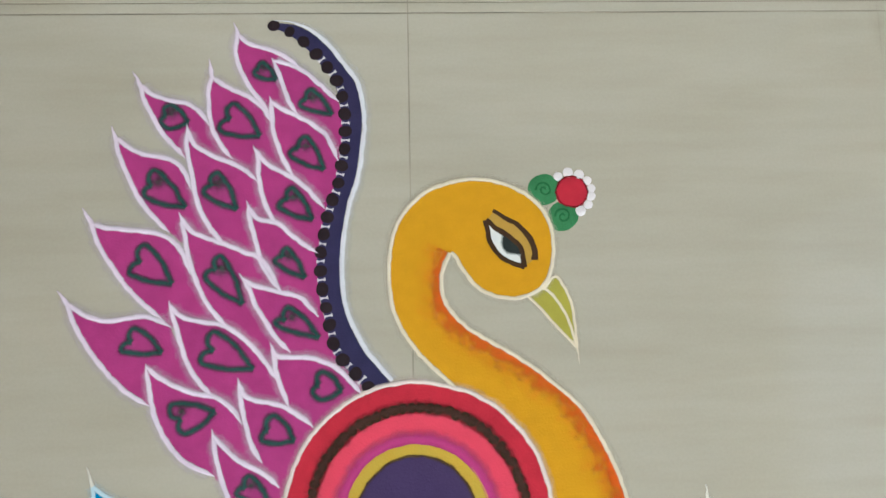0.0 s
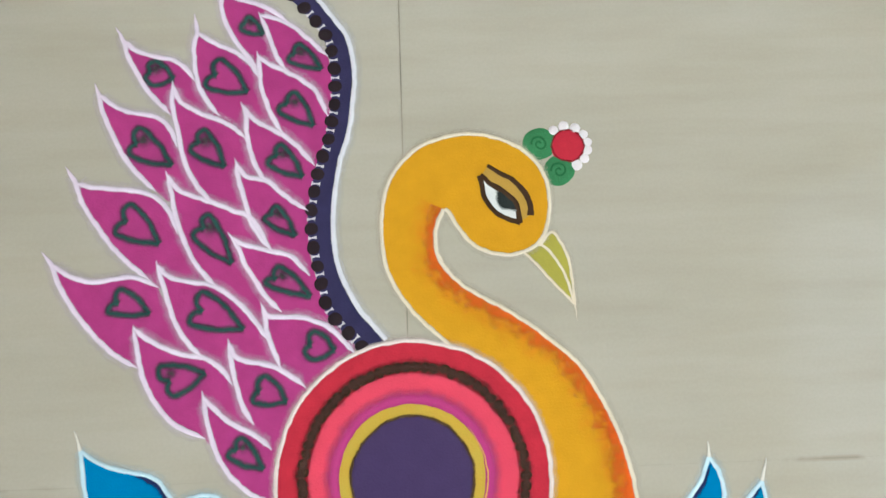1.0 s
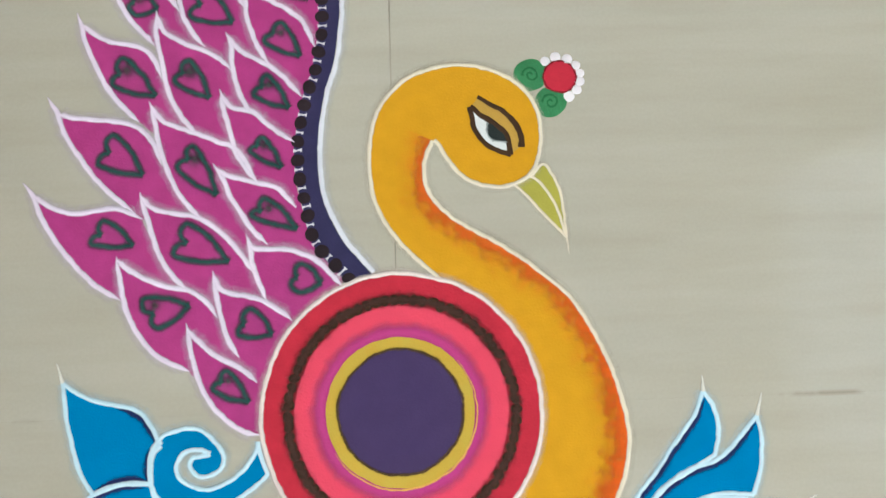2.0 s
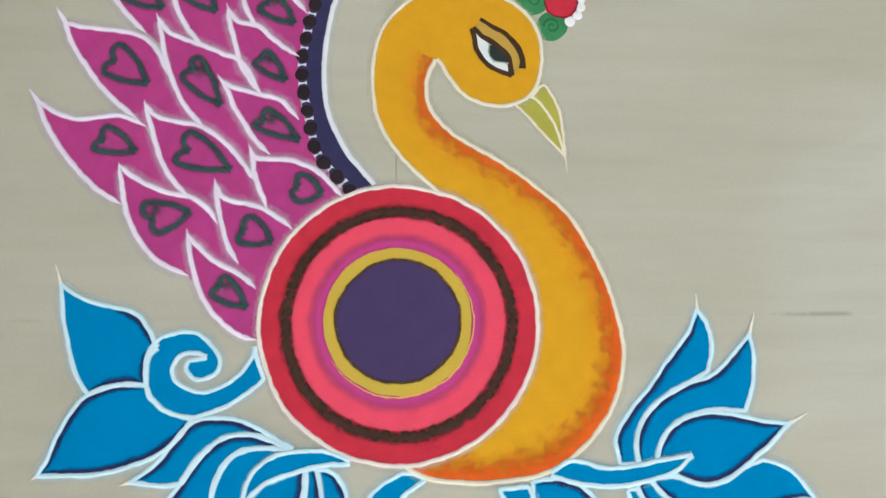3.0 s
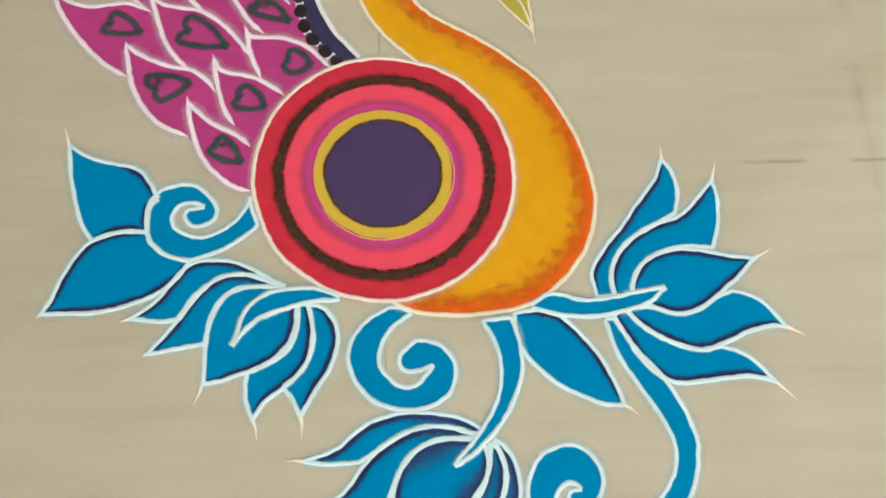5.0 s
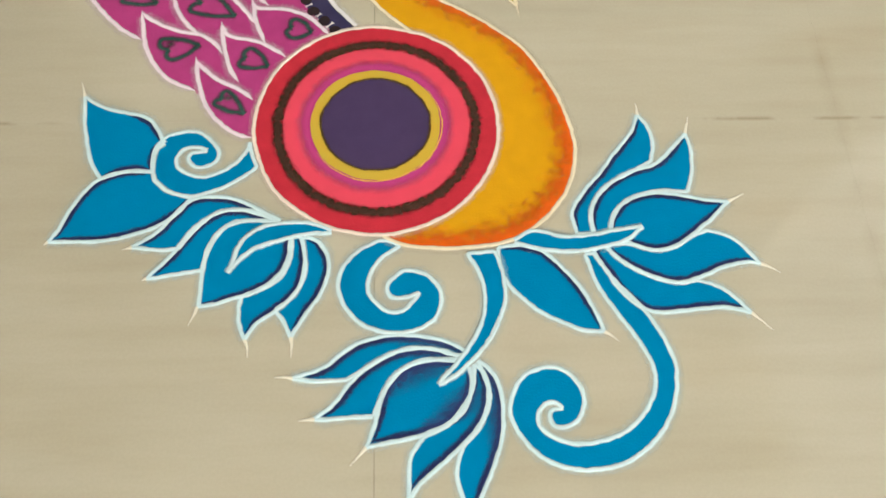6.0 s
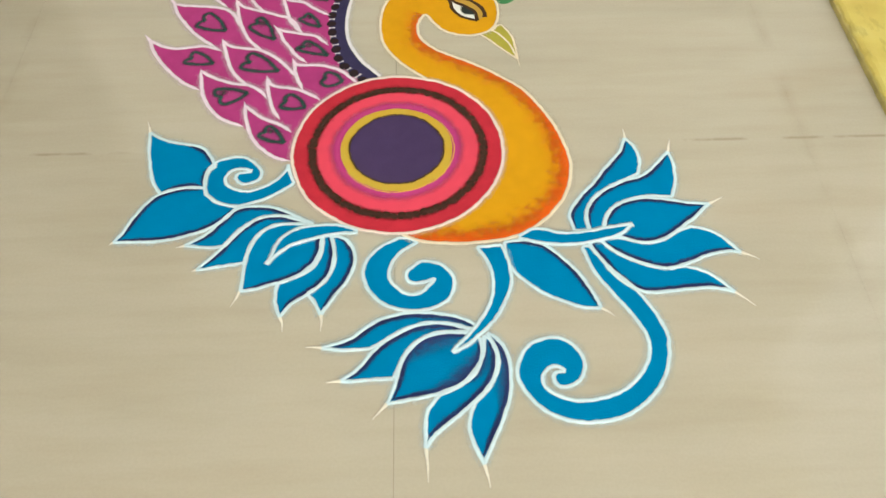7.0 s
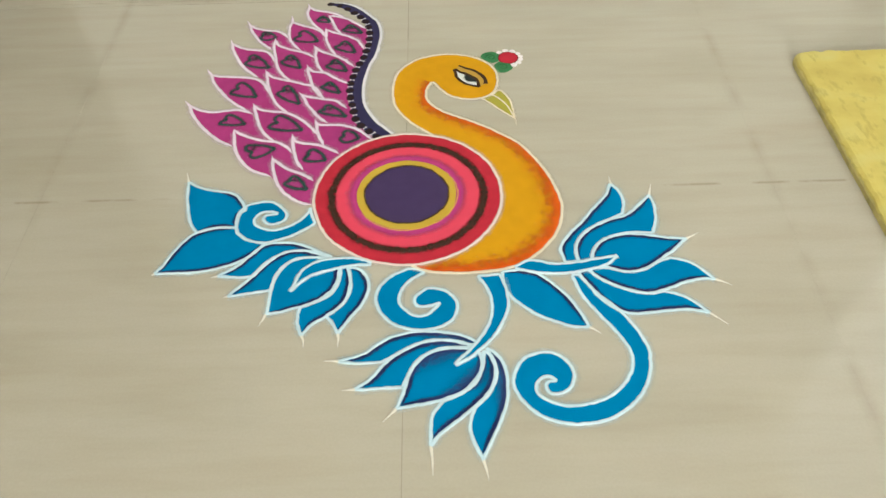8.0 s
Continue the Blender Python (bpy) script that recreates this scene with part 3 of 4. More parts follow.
feather(wing, (-0.269, 0.304), (-0.268, 0.297),
        [(-0.269, 0.279), (-0.265, 0.258), (-0.26, 0.237), (-0.256, 0.213), (-0.246, 0.189), (-0.233, 0.168), (-0.219, 0.155)],
        [(-0.259, 0.278), (-0.24, 0.265), (-0.22, 0.257), (-0.201, 0.247), (-0.183, 0.231)],
        [(-0.166, 0.191), (-0.192, 0.147)], ((-0.237, 0.226), (-0.207, 0.198), (-0.229, 0.241), (-0.245, 0.217)), 0.9)
feather(wing, (-0.189, 0.276), (-0.188, 0.272),
        [(-0.183, 0.259), (-0.182, 0.239), (-0.177, 0.215), (-0.168, 0.191), (-0.158, 0.178)],
        [(-0.175, 0.255), (-0.157, 0.244), (-0.136, 0.232), (-0.119, 0.216), (-0.103, 0.197)],
        [(-0.096, 0.169), (-0.112, 0.146)], ((-0.146, 0.209), (-0.117, 0.184), (-0.14, 0.221), (-0.155, 0.199)), 0.7)
feather(wing, (-0.389, 0.202), (-0.377, 0.183),
        [(-0.369, 0.16), (-0.35, 0.129), (-0.333, 0.106), (-0.313, 0.086), (-0.292, 0.069)],
        [(-0.355, 0.177), (-0.309, 0.172), (-0.285, 0.163), (-0.27, 0.145), (-0.26, 0.121)],
        [(-0.244, 0.091), (-0.279, 0.059)], ((-0.318, 0.135), (-0.281, 0.11), (-0.312, 0.155), (-0.328, 0.122)))
feather(wing, (-0.196, 0.208), (-0.194, 0.202),
        [(-0.192, 0.188), (-0.188, 0.171), (-0.182, 0.15), (-0.176, 0.13), (-0.164, 0.111), (-0.152, 0.098)],
        [(-0.183, 0.186), (-0.159, 0.18), (-0.146, 0.169), (-0.129, 0.155), (-0.111, 0.143)],
        [(-0.111, 0.108), (-0.122, 0.085)], ((-0.152, 0.139), (-0.126, 0.114), (-0.146, 0.148), (-0.16, 0.133)), 0.7)
feather(wing, (-0.275, 0.195), (-0.273, 0.189),
        [(-0.268, 0.171), (-0.264, 0.145), (-0.255, 0.118), (-0.244, 0.094), (-0.231, 0.074), (-0.216, 0.059)],
        [(-0.258, 0.171), (-0.226, 0.158), (-0.199, 0.146), (-0.179, 0.138), (-0.167, 0.122), (-0.157, 0.106)],
        [(-0.139, 0.069), (-0.191, 0.044)], ((-0.23, 0.125), (-0.198, 0.085), (-0.223, 0.139), (-0.241, 0.115)), 0.9)
feather(wing, (-0.203, 0.121), (-0.199, 0.115),
        [(-0.191, 0.102), (-0.184, 0.083), (-0.171, 0.063), (-0.158, 0.043), (-0.142, 0.027)],
        [(-0.185, 0.106), (-0.152, 0.097), (-0.132, 0.091), (-0.119, 0.078), (-0.11, 0.068)],
        [(-0.086, 0.025), (-0.112, 0.016)], ((-0.148, 0.064), (-0.109, 0.044), (-0.143, 0.078), (-0.158, 0.059)), 0.6)
feather(wing, (-0.413, 0.104), (-0.402, 0.089),
        [(-0.393, 0.067), (-0.376, 0.038), (-0.352, 0.008), (-0.328, -0.015), (-0.303, -0.031)],
        [(-0.38, 0.075), (-0.354, 0.068), (-0.315, 0.072), (-0.296, 0.067), (-0.281, 0.059)],
        [(-0.262, 0.006), (-0.293, -0.035)], ((-0.325, 0.042), (-0.29, 0.03), (-0.321, 0.058), (-0.334, 0.032)))
feather(wing, (-0.283, 0.09), (-0.283, 0.085),
        [(-0.278, 0.07), (-0.27, 0.044), (-0.262, 0.019), (-0.248, -0.004), (-0.23, -0.021)],
        [(-0.27, 0.072), (-0.243, 0.064), (-0.217, 0.058), (-0.191, 0.039), (-0.171, 0.016), (-0.156, -0.006)],
        [(-0.151, -0.038), (-0.202, -0.043)], ((-0.231, 0.03), (-0.185, 0.009), (-0.228, 0.051), (-0.242, 0.017)))
feather(wing, (-0.166, 0.039), (-0.165, 0.035),
        [(-0.16, 0.019), (-0.158, 0.003), (-0.151, -0.017), (-0.143, -0.037)],
        [(-0.157, 0.023), (-0.125, 0.021), (-0.106, 0.016), (-0.086, 0.006), (-0.07, -0.011), (-0.059, -0.023)],
        [(-0.093, -0.055), (-0.125, -0.054)], ((-0.109, -0.011), (-0.083, -0.018), (-0.104, 0.003), (-0.108, -0.027)))
feather(wing, (-0.308, 0.018), (-0.308, 0.014),
        [(-0.304, -0.007), (-0.298, -0.038), (-0.282, -0.07), (-0.259, -0.095), (-0.227, -0.11)],
        [(-0.287, -0.002), (-0.254, -0.017), (-0.229, -0.022), (-0.21, -0.035), (-0.197, -0.053)],
        [(-0.182, -0.091), (-0.22, -0.115)], ((-0.266, -0.046), (-0.228, -0.038), (-0.275, -0.03), (-0.26, -0.062)), 0.4)
feather(wing, (-0.203, -0.001), (-0.202, -0.007),
        [(-0.199, -0.025), (-0.194, -0.05), (-0.185, -0.078), (-0.173, -0.097)],
        [(-0.19, -0.024), (-0.157, -0.032), (-0.138, -0.042), (-0.122, -0.053), (-0.116, -0.059)],
        [(-0.131, -0.105), (-0.15, -0.123)], ((-0.167, -0.061), (-0.137, -0.073), (-0.16, -0.046), (-0.172, -0.073)))
feather(wing, (-0.231, -0.058), (-0.23, -0.064),
        [(-0.226, -0.086), (-0.219, -0.114), (-0.207, -0.141), (-0.189, -0.162), (-0.17, -0.176), (-0.152, -0.181)],
        [(-0.218, -0.078), (-0.199, -0.095), (-0.178, -0.105), (-0.161, -0.117), (-0.154, -0.125)],
        [(-0.148, -0.156), (-0.149, -0.176)], ((-0.192, -0.125), (-0.163, -0.146), (-0.185, -0.113), (-0.2, -0.132)), 0.4)


def wing_spine():
    outer, inner = smooth_run(SPINE_OUT), smooth_run(SPINE_IN)
    mid = len(inner) // 2
    bulge = 0.0034 * np.sign(np.dot(normals(inner)[mid], inner[mid] - outer[len(outer) // 2]))
    band = part("spine_band", heap(np.concatenate([outer, (inner + normals(inner) * bulge)[::-1]]), 0.0016), NAVY, wing, "dark navy curved band")
    grow = np.clip(np.arange(len(outer)) / 30.0, 0.1, 1.0)
    side = normals(outer)
    shift = outer + side * 0.0028 * (1 if np.mean((outer + side)[:, 0]) > np.mean(outer[:, 0]) else -1)
    part("outline", outline([(shift, 0.0112 * grow)], 0.0012, inner=-1.0 if np.mean((outer + side)[:, 0]) > np.mean(outer[:, 0]) else 1.0), WHITE, band, "white powder outline")
    along = smooth_run(SPINE_IN, 0.001)
    count = 24
    for k in range(count):
        x, y = along[int((len(along) - 1) * k / (count - 1))]
        bm = bmesh.new()
        x += 0.0012
        dome(bm, x, y, (0.0080 if k < 3 else 0.0088) + 0.0014 * noise.noise((k * 1.7, 0, 0)), 0.0012, 0.0014, 18, 0.9, 1.2 * k)
        part("bead", bm, BLACK, wing)
    n = normals(along)
    for k in range(3, count - 1):
        i = int((len(along) - 1) * (k + 0.5) / (count - 1))
        p, d = along[i], n[i]
        sign = 1.0 if d[0] > 0 else -1.0
        lean = 0.0016 * noise.noise((k * 2.3, 1, 4))
        a, b = p - d * sign * (0.0036 + 2 * lean), p + d * sign * (0.0062 + lean)
        u = np.linspace(0, 1, 8)
        path = np.stack([a + (b - a) * v for v in u])
        wide = 0.0034 + (0.0068 + lean) * np.abs(2 * u - 1) ** 2.2
        part("tick", ridge([(path, wide)], 0.0019, 0.0008), TICK, wing)


wing_spine()

# ---- head, neck and breast ----
bird = thing("rangoli_neck", (0.12, -0.05), "curved mustard yellow powder neck and breast with orange edging", "rangoli", "powder drawing")


def neck():
    head, notch, back = smooth_run(HEAD), smooth_run(NECK_LEFT + BACK), [BACK[-1], (0.03, -0.28), (0.02, -0.15), (0.02, -0.05), HEAD[0]]
    rim = np.concatenate([head, notch[1:], smooth_run(back)[1:-1]])
    body = part("body", heap(rim, 0.0010), YELLOW, bird)
    part("outline", outline([(head, 0.0092), (notch, 0.0096)], 0.0019, inner=inside(rim)), CREAM, body, "cream white powder outline")
    side = normals(notch)
    towards = -1.0 if np.dot(side[40], np.array((-1.0, -1.0))) < 0 else 1.0
    n = len(notch)
    u = np.linspace(0, 1, n)
    wide = np.interp(u, [0, 0.1, 0.35, 0.6, 0.8, 0.92, 1], [0.030, 0.034, 0.034, 0.042, 0.040, 0.036, 0.012])
    wide *= 1 + 0.35 * np.array([noise.noise((x * 55, y * 55, 6.0)) for x, y in notch])
    part("orange_edging", fringe(notch, side * towards, wide, 0.0012), ORANGE, body, "mottled orange shading")
    part("deep_edging", fringe(notch, side * towards, wide * np.interp(u, [0, 0.08, 0.2, 0.5, 0.62, 1], [0.5, 0.7, 0.72, 0.75, 0.9, 0.95]), 0.0013), DEEP, body, "patches of deeper orange")
    low = int(0.38 * n)
    part("bottom_edging", fringe(notch[low:], (side * towards)[low:], 0.003 + np.interp(np.linspace(0, 1, n - low), [0, 0.25, 0.5, 0.8, 1], [0.004, 0.024, 0.031, 0.025, 0.010]), 0.0014), EMBER, body, "reddish orange band along the edge")


neck()


def eye():
    eye_part = part("eye", heap(np.concatenate([smooth_run(EYE), smooth_run(EYE_LOW)[1:-1]]), 0.0016), CHALK, bird, "almond eye outlined in dark brown")
    part("eye_white", heap(smooth_run(EYE_WHITE + EYE_WHITE[:1])[:-1], 0.0019), CHALK, eye_part, "white of the eye")
    part("pupil", heap(smooth_run(PUPIL + PUPIL[:1])[:-1], 0.0023), SLATE, eye_part, "dark pupil")
    rim = smooth_run(PUPIL + PUPIL[:1])
    part("pupil_dust", ridge([(rim[int(0.45 * len(rim)):], 0.0034)], 0.0026, 0.0003), GREY, eye_part, "loose grey grains under the pupil")
    a, b = smooth_run(EYE), smooth_run(EYE_LOW)
    part("eye_line", ridge([(a, 0.0062), (b, 0.0058)], 0.0024, 0.0010), BROWN, eye_part, "dark brown line")
    brow = smooth_run(BROW)
    lid = np.concatenate([a, brow[::-1]])
    part("lid", heap(lid, 0.0011), LID, bird, "ochre eyelid")
    part("brow", ridge([(brow, tapered(brow, 0.0045, 0.0080))], 0.0016, 0.0012), BROWN, bird, "dark brown brow")


eye()


def beak():
    low = smooth_run(BEAK_LOW)
    rim = np.concatenate([low, smooth_run(BEAK_LOW_B)[1:-1]])
    lower = part("lower_beak", heap(rim, 0.0010), OLIVE, bird, "olive yellow beak half")
    part("outline", outline([(low, 0.0066), (smooth_run(BEAK_LOW_B), 0.0062)], 0.0012, inner=inside(rim)), CREAM, lower, "cream outline")
    up = smooth_run(BEAK_UP)
    upper = part("upper_beak", heap(np.concatenate([up, low[::-1][1:-4]]), 0.0009), OLIVE, bird, "olive yellow beak half")
    tip = smooth_run(BEAK_TIP)
    part("outline", outline([(up, 0.0066), (tip, tapered(tip, 0.0080, 0.004), np.linspace(0.0, 0.4, len(tip)))], 0.0012, (0.165, 0.07)), CREAM, upper, "cream outline")


beak()


def crest():
    top = thing("rangoli_crest", CREST[2], "red powder flower with green leaves and white dots", "rangoli", "powder drawing")
    for k, r in ((0, 0.0206), (1, 0.0192)):
        x, y = CREST[k]
        bm = bmesh.new()
        dome(bm, x, y, r, 0.0002, 0.0014, 30, 0.92, 0.6)
        leaf = part("leaf", bm, GREEN, top, "green powder leaf")
        turns = np.linspace(0, 9.5, 40)
        path = np.stack([x + (0.0015 + turns * 0.0009) * np.cos(turns), y + (0.0015 + turns * 0.0009) * np.sin(turns)], -1)
        part("swirl", ridge([(path, 0.0046)], 0.0015, 0.0004), DARK_GREEN, leaf, "darker green swirl")
    x, y = CREST[2]
    bm = bmesh.new()
    dome(bm, x, y, 0.0204, 0.0006, 0.0024, 34)
    flower = part("flower", bm, RED, top, "crimson flower")
    a = np.linspace(0, 2 * math.pi, 50)
    part("rim", ridge([(np.stack([x + 0.0192 * np.cos(a), y + 0.0192 * np.sin(a)], -1), 0.0042)], 0.0016, 0.0006), MAROON, flower, "dark maroon rim")
    a = np.linspace(-1.0, 0.9, 24)
    part("rim_stroke", ridge([(np.stack([x + 0.0145 * np.cos(a), y + 0.0145 * np.sin(a)], -1), 0.003)], 0.0016, 0.0006), LIGHT_RED, flower, "lighter red stroke")
    for x, y in CREST[3:]:
        bm = bmesh.new()
        x, y = CREST[2][0] + 0.95 * (x - CREST[2][0]), CREST[2][1] + 0.95 * (y - CREST[2][1])
        dome(bm, x, y, 0.0058 + 0.0014 * noise.noise((x * 300, y * 300, 1)), 0.0002, 0.0026, 14)
        part("dot", bm, BLOOM, top)


crest()

# ---- medallion ----
MX, MY = 0.003, -0.163
CX, CY = 0.0015, -0.1618
medallion = thing("rangoli_medallion", (MX, MY), "round powder medallion of crimson, coral and violet rings", "rangoli", "powder drawing")


def medallion_rings():
    red = part("crimson_ring", heap(circle(MX, MY, 0.1515, uneven=0.009), 0.0018), RED, medallion)
    ring = closed(circle(MX, MY, 0.1530, uneven=0.009))
    part("outline", outline([(ring, 0.0092)], 0.0023, (MX, MY)), BLUSH, red, "pale pinkish outline")
    part("coral_ring", heap(circle(MX, MY, 0.1180, uneven=0.012), 0.0020), PINK, medallion)
    part("orchid_ring", ridge([(closed(circle(CX, CY, 0.0860)), 0.0300)], 0.00225, 0.0003), ORCHID, medallion, "soft orchid ring")
    part("ochre_ring", heap(circle(CX, CY, 0.0826, uneven=0.018), 0.0025), OCHRE, medallion)
    a = np.linspace(radians(-150), radians(40), 110)
    r = 0.0830 + 0.0007 * np.array([noise.noise((math.cos(v) * 5, math.sin(v) * 5, 2.6)) for v in a])
    part("peach_line", ridge([(np.stack([CX + r * np.cos(a), CY + r * np.sin(a)], -1), 0.0042 * np.sin(np.linspace(0.05, math.pi - 0.05, 110)) ** 0.5)], 0.0027, 0.0003), PEACH, medallion, "fine peach line round the ochre ring")
    part("violet_centre", heap(circle(CX, CY, 0.0683, uneven=0.020), 0.0028), PURPLE, medallion)
    part("brown_line", ridge([(closed(circle(CX, CY, 0.0679, uneven=0.020)), 0.0056)], 0.0030, 0.0003), BROWN_DUST, medallion, "thin uneven brown line")
    part("brown_band", ridge([(closed(circle(MX, MY, 0.1240, uneven=0.014)), 0.0205)], 0.0026, 0.0004), BROWN_HAZE, medallion, "fuzzy band of sifted brown powder")
    count = 74
    for k in range(count):
        a = 2 * math.pi * (k + 0.25 * noise.noise((k * 1.1, 5, 5))) / count
        r = 0.1238 + 0.0030 * noise.noise((k * 0.9, 3, 3)) + 0.0016 * noise.noise((math.cos(a) * 1.5, math.sin(a) * 1.5, 4))
        bm = bmesh.new()
        dome(bm, MX + r * math.cos(a), MY + r * math.sin(a), 0.0064 + 0.0022 * noise.noise((k * 1.3, 7, 1)), 0.0018, 0.0012, 14, 0.82 + 0.2 * noise.noise((k * 0.7, 2, 9)), 2.1 * k)
        part("bead", bm, BROWN, medallion)


medallion_rings()

# ---- blue leaves, scrolls and lotus flowers ----
LEAF_A = ([[(-0.363, -0.119), (-0.338, -0.135), (-0.306, -0.144)],
    [(-0.306, -0.144), (-0.284, -0.15), (-0.268, -0.167), (-0.257, -0.188)],
    [(-0.257, -0.188), (-0.265, -0.197), (-0.268, -0.213), (-0.267, -0.228)],
    [(-0.267, -0.228), (-0.286, -0.226), (-0.305, -0.229), (-0.327, -0.237)],
    [(-0.327, -0.237), (-0.343, -0.211), (-0.353, -0.178), (-0.359, -0.145), (-0.363, -0.119)]], (-0.37, -0.097), (1, 2, 3))
LEAF_B = ([[(-0.375, -0.32), (-0.365, -0.302), (-0.356, -0.277), (-0.343, -0.253), (-0.327, -0.237), (-0.302, -0.228), (-0.268, -0.228)],
    [(-0.268, -0.228), (-0.261, -0.242), (-0.242, -0.257), (-0.217, -0.264)],
    [(-0.217, -0.264), (-0.232, -0.284), (-0.255, -0.302), (-0.285, -0.313), (-0.315, -0.32), (-0.35, -0.32), (-0.375, -0.32)]], (-0.38, -0.324), (0, 2))
SCROLL_A = ([[(-0.153, -0.188), (-0.158, -0.203), (-0.172, -0.22), (-0.19, -0.232), (-0.21, -0.236), (-0.229, -0.23), (-0.239, -0.219), (-0.239, -0.207), (-0.23, -0.196), (-0.216, -0.194), (-0.204, -0.199)],
    [(-0.204, -0.199), (-0.214, -0.201), (-0.223, -0.203), (-0.226, -0.211), (-0.217, -0.222), (-0.205, -0.222), (-0.193, -0.215), (-0.19, -0.202), (-0.2, -0.186), (-0.216, -0.173), (-0.233, -0.172), (-0.254, -0.178), (-0.267, -0.196), (-0.269, -0.219), (-0.262, -0.239), (-0.245, -0.255), (-0.22, -0.262), (-0.19, -0.254), (-0.162, -0.239), (-0.142, -0.223)],
    [(-0.142, -0.223), (-0.149, -0.206), (-0.153, -0.188)]], None, ())
LOTUS_A1 = ([[(-0.279, -0.328), (-0.255, -0.311), (-0.237, -0.29), (-0.223, -0.272), (-0.208, -0.264), (-0.177, -0.264), (-0.152, -0.272), (-0.13, -0.285), (-0.11, -0.296)],
    [(-0.11, -0.296), (-0.127, -0.29), (-0.146, -0.283), (-0.167, -0.281), (-0.187, -0.285), (-0.205, -0.301), (-0.217, -0.317), (-0.226, -0.331)],
    [(-0.226, -0.331), (-0.248, -0.332), (-0.279, -0.328)]], (-0.29, -0.331), (0,))
LOTUS_A2 = ([[(-0.258, -0.368), (-0.235, -0.34), (-0.225, -0.326), (-0.215, -0.311), (-0.202, -0.297), (-0.184, -0.285), (-0.164, -0.281), (-0.146, -0.283), (-0.113, -0.297)],
    [(-0.113, -0.297), (-0.139, -0.296), (-0.163, -0.297), (-0.179, -0.307), (-0.19, -0.324), (-0.195, -0.341), (-0.197, -0.358)],
    [(-0.197, -0.358), (-0.229, -0.363), (-0.258, -0.368)]], (-0.264, -0.37), (0,))
LOTUS_A3 = ([[(-0.197, -0.403), (-0.196, -0.377), (-0.194, -0.347), (-0.188, -0.324), (-0.176, -0.306), (-0.158, -0.297), (-0.136, -0.295), (-0.114, -0.298)],
    [(-0.114, -0.298), (-0.099, -0.307), (-0.098, -0.326), (-0.099, -0.344), (-0.108, -0.364), (-0.126, -0.38), (-0.15, -0.391), (-0.174, -0.398), (-0.197, -0.403)]], (-0.206, -0.425), (1,))
LOTUS_A4 = ([[(-0.143, -0.442), (-0.15, -0.426), (-0.152, -0.408), (-0.15, -0.392)],
    [(-0.15, -0.392), (-0.12, -0.379), (-0.105, -0.365), (-0.097, -0.344), (-0.096, -0.318)],
    [(-0.096, -0.318), (-0.085, -0.32), (-0.08, -0.351), (-0.084, -0.378), (-0.096, -0.396), (-0.114, -0.411), (-0.131, -0.424), (-0.143, -0.442)]], (-0.138, -0.463), (2,))
LOTUS_A5 = ([[(-0.092, -0.44), (-0.101, -0.423), (-0.111, -0.408)],
    [(-0.111, -0.408), (-0.096, -0.396), (-0.083, -0.376), (-0.079, -0.351), (-0.085, -0.319)],
    [(-0.085, -0.319), (-0.072, -0.32), (-0.06, -0.331), (-0.053, -0.349), (-0.053, -0.367), (-0.062, -0.391), (-0.077, -0.414), (-0.092, -0.44)]], (-0.091, -0.464), (2,))
STEM_A = ([[(-0.05, -0.31), (-0.077, -0.3), (-0.102, -0.299), (-0.127, -0.303), (-0.145, -0.313), (-0.157, -0.329), (-0.162, -0.347), (-0.168, -0.362)],
    [(-0.168, -0.362), (-0.155, -0.345), (-0.139, -0.332), (-0.114, -0.323), (-0.084, -0.315), (-0.05, -0.313)]], None, ())
SCROLL_B = ([[(0.030, -0.331), (0.007, -0.347), (-0.004, -0.366), (-0.007, -0.387), (0.003, -0.403), (0.019, -0.414), (0.035, -0.410), (0.044, -0.401), (0.052, -0.390)],
    [(0.052, -0.390), (0.037, -0.395), (0.021, -0.395), (0.015, -0.386), (0.018, -0.376), (0.030, -0.365), (0.041, -0.362), (0.061, -0.369), (0.075, -0.387), (0.076, -0.404), (0.069, -0.421), (0.052, -0.433), (0.031, -0.438), (0.007, -0.436), (-0.017, -0.424), (-0.034, -0.404), (-0.041, -0.381), (-0.037, -0.360), (-0.021, -0.339), (0.004, -0.324)],
    [(0.004, -0.324), (0.018, -0.325), (0.030, -0.331)]], None, ())
LEAF_C = ([[(0.26, -0.441), (0.233, -0.438), (0.197, -0.421), (0.17, -0.4), (0.153, -0.379), (0.146, -0.358), (0.145, -0.335)],
    [(0.145, -0.335), (0.172, -0.332), (0.198, -0.341), (0.222, -0.365), (0.244, -0.397), (0.26, -0.44)]], (0.274, -0.453), (1,))
STEM_R = ([[(0.165, -0.326), (0.19, -0.314), (0.225, -0.322), (0.257, -0.321), (0.29, -0.314), (0.321, -0.31)],
    [(0.321, -0.31), (0.301, -0.327), (0.268, -0.337), (0.229, -0.342), (0.191, -0.337), (0.165, -0.329)]], None, ())
LOTUS_B1 = ([[(0.336, -0.152), (0.324, -0.177), (0.3, -0.207), (0.277, -0.237), (0.252, -0.266), (0.238, -0.29), (0.241, -0.319)],
    [(0.241, -0.319), (0.261, -0.319)],
    [(0.261, -0.319), (0.26, -0.296), (0.268, -0.273), (0.289, -0.251), (0.317, -0.235), (0.344, -0.221)],
    [(0.344, -0.221), (0.35, -0.195), (0.346, -0.167), (0.336, -0.152)]], (0.336, -0.134), (0,))
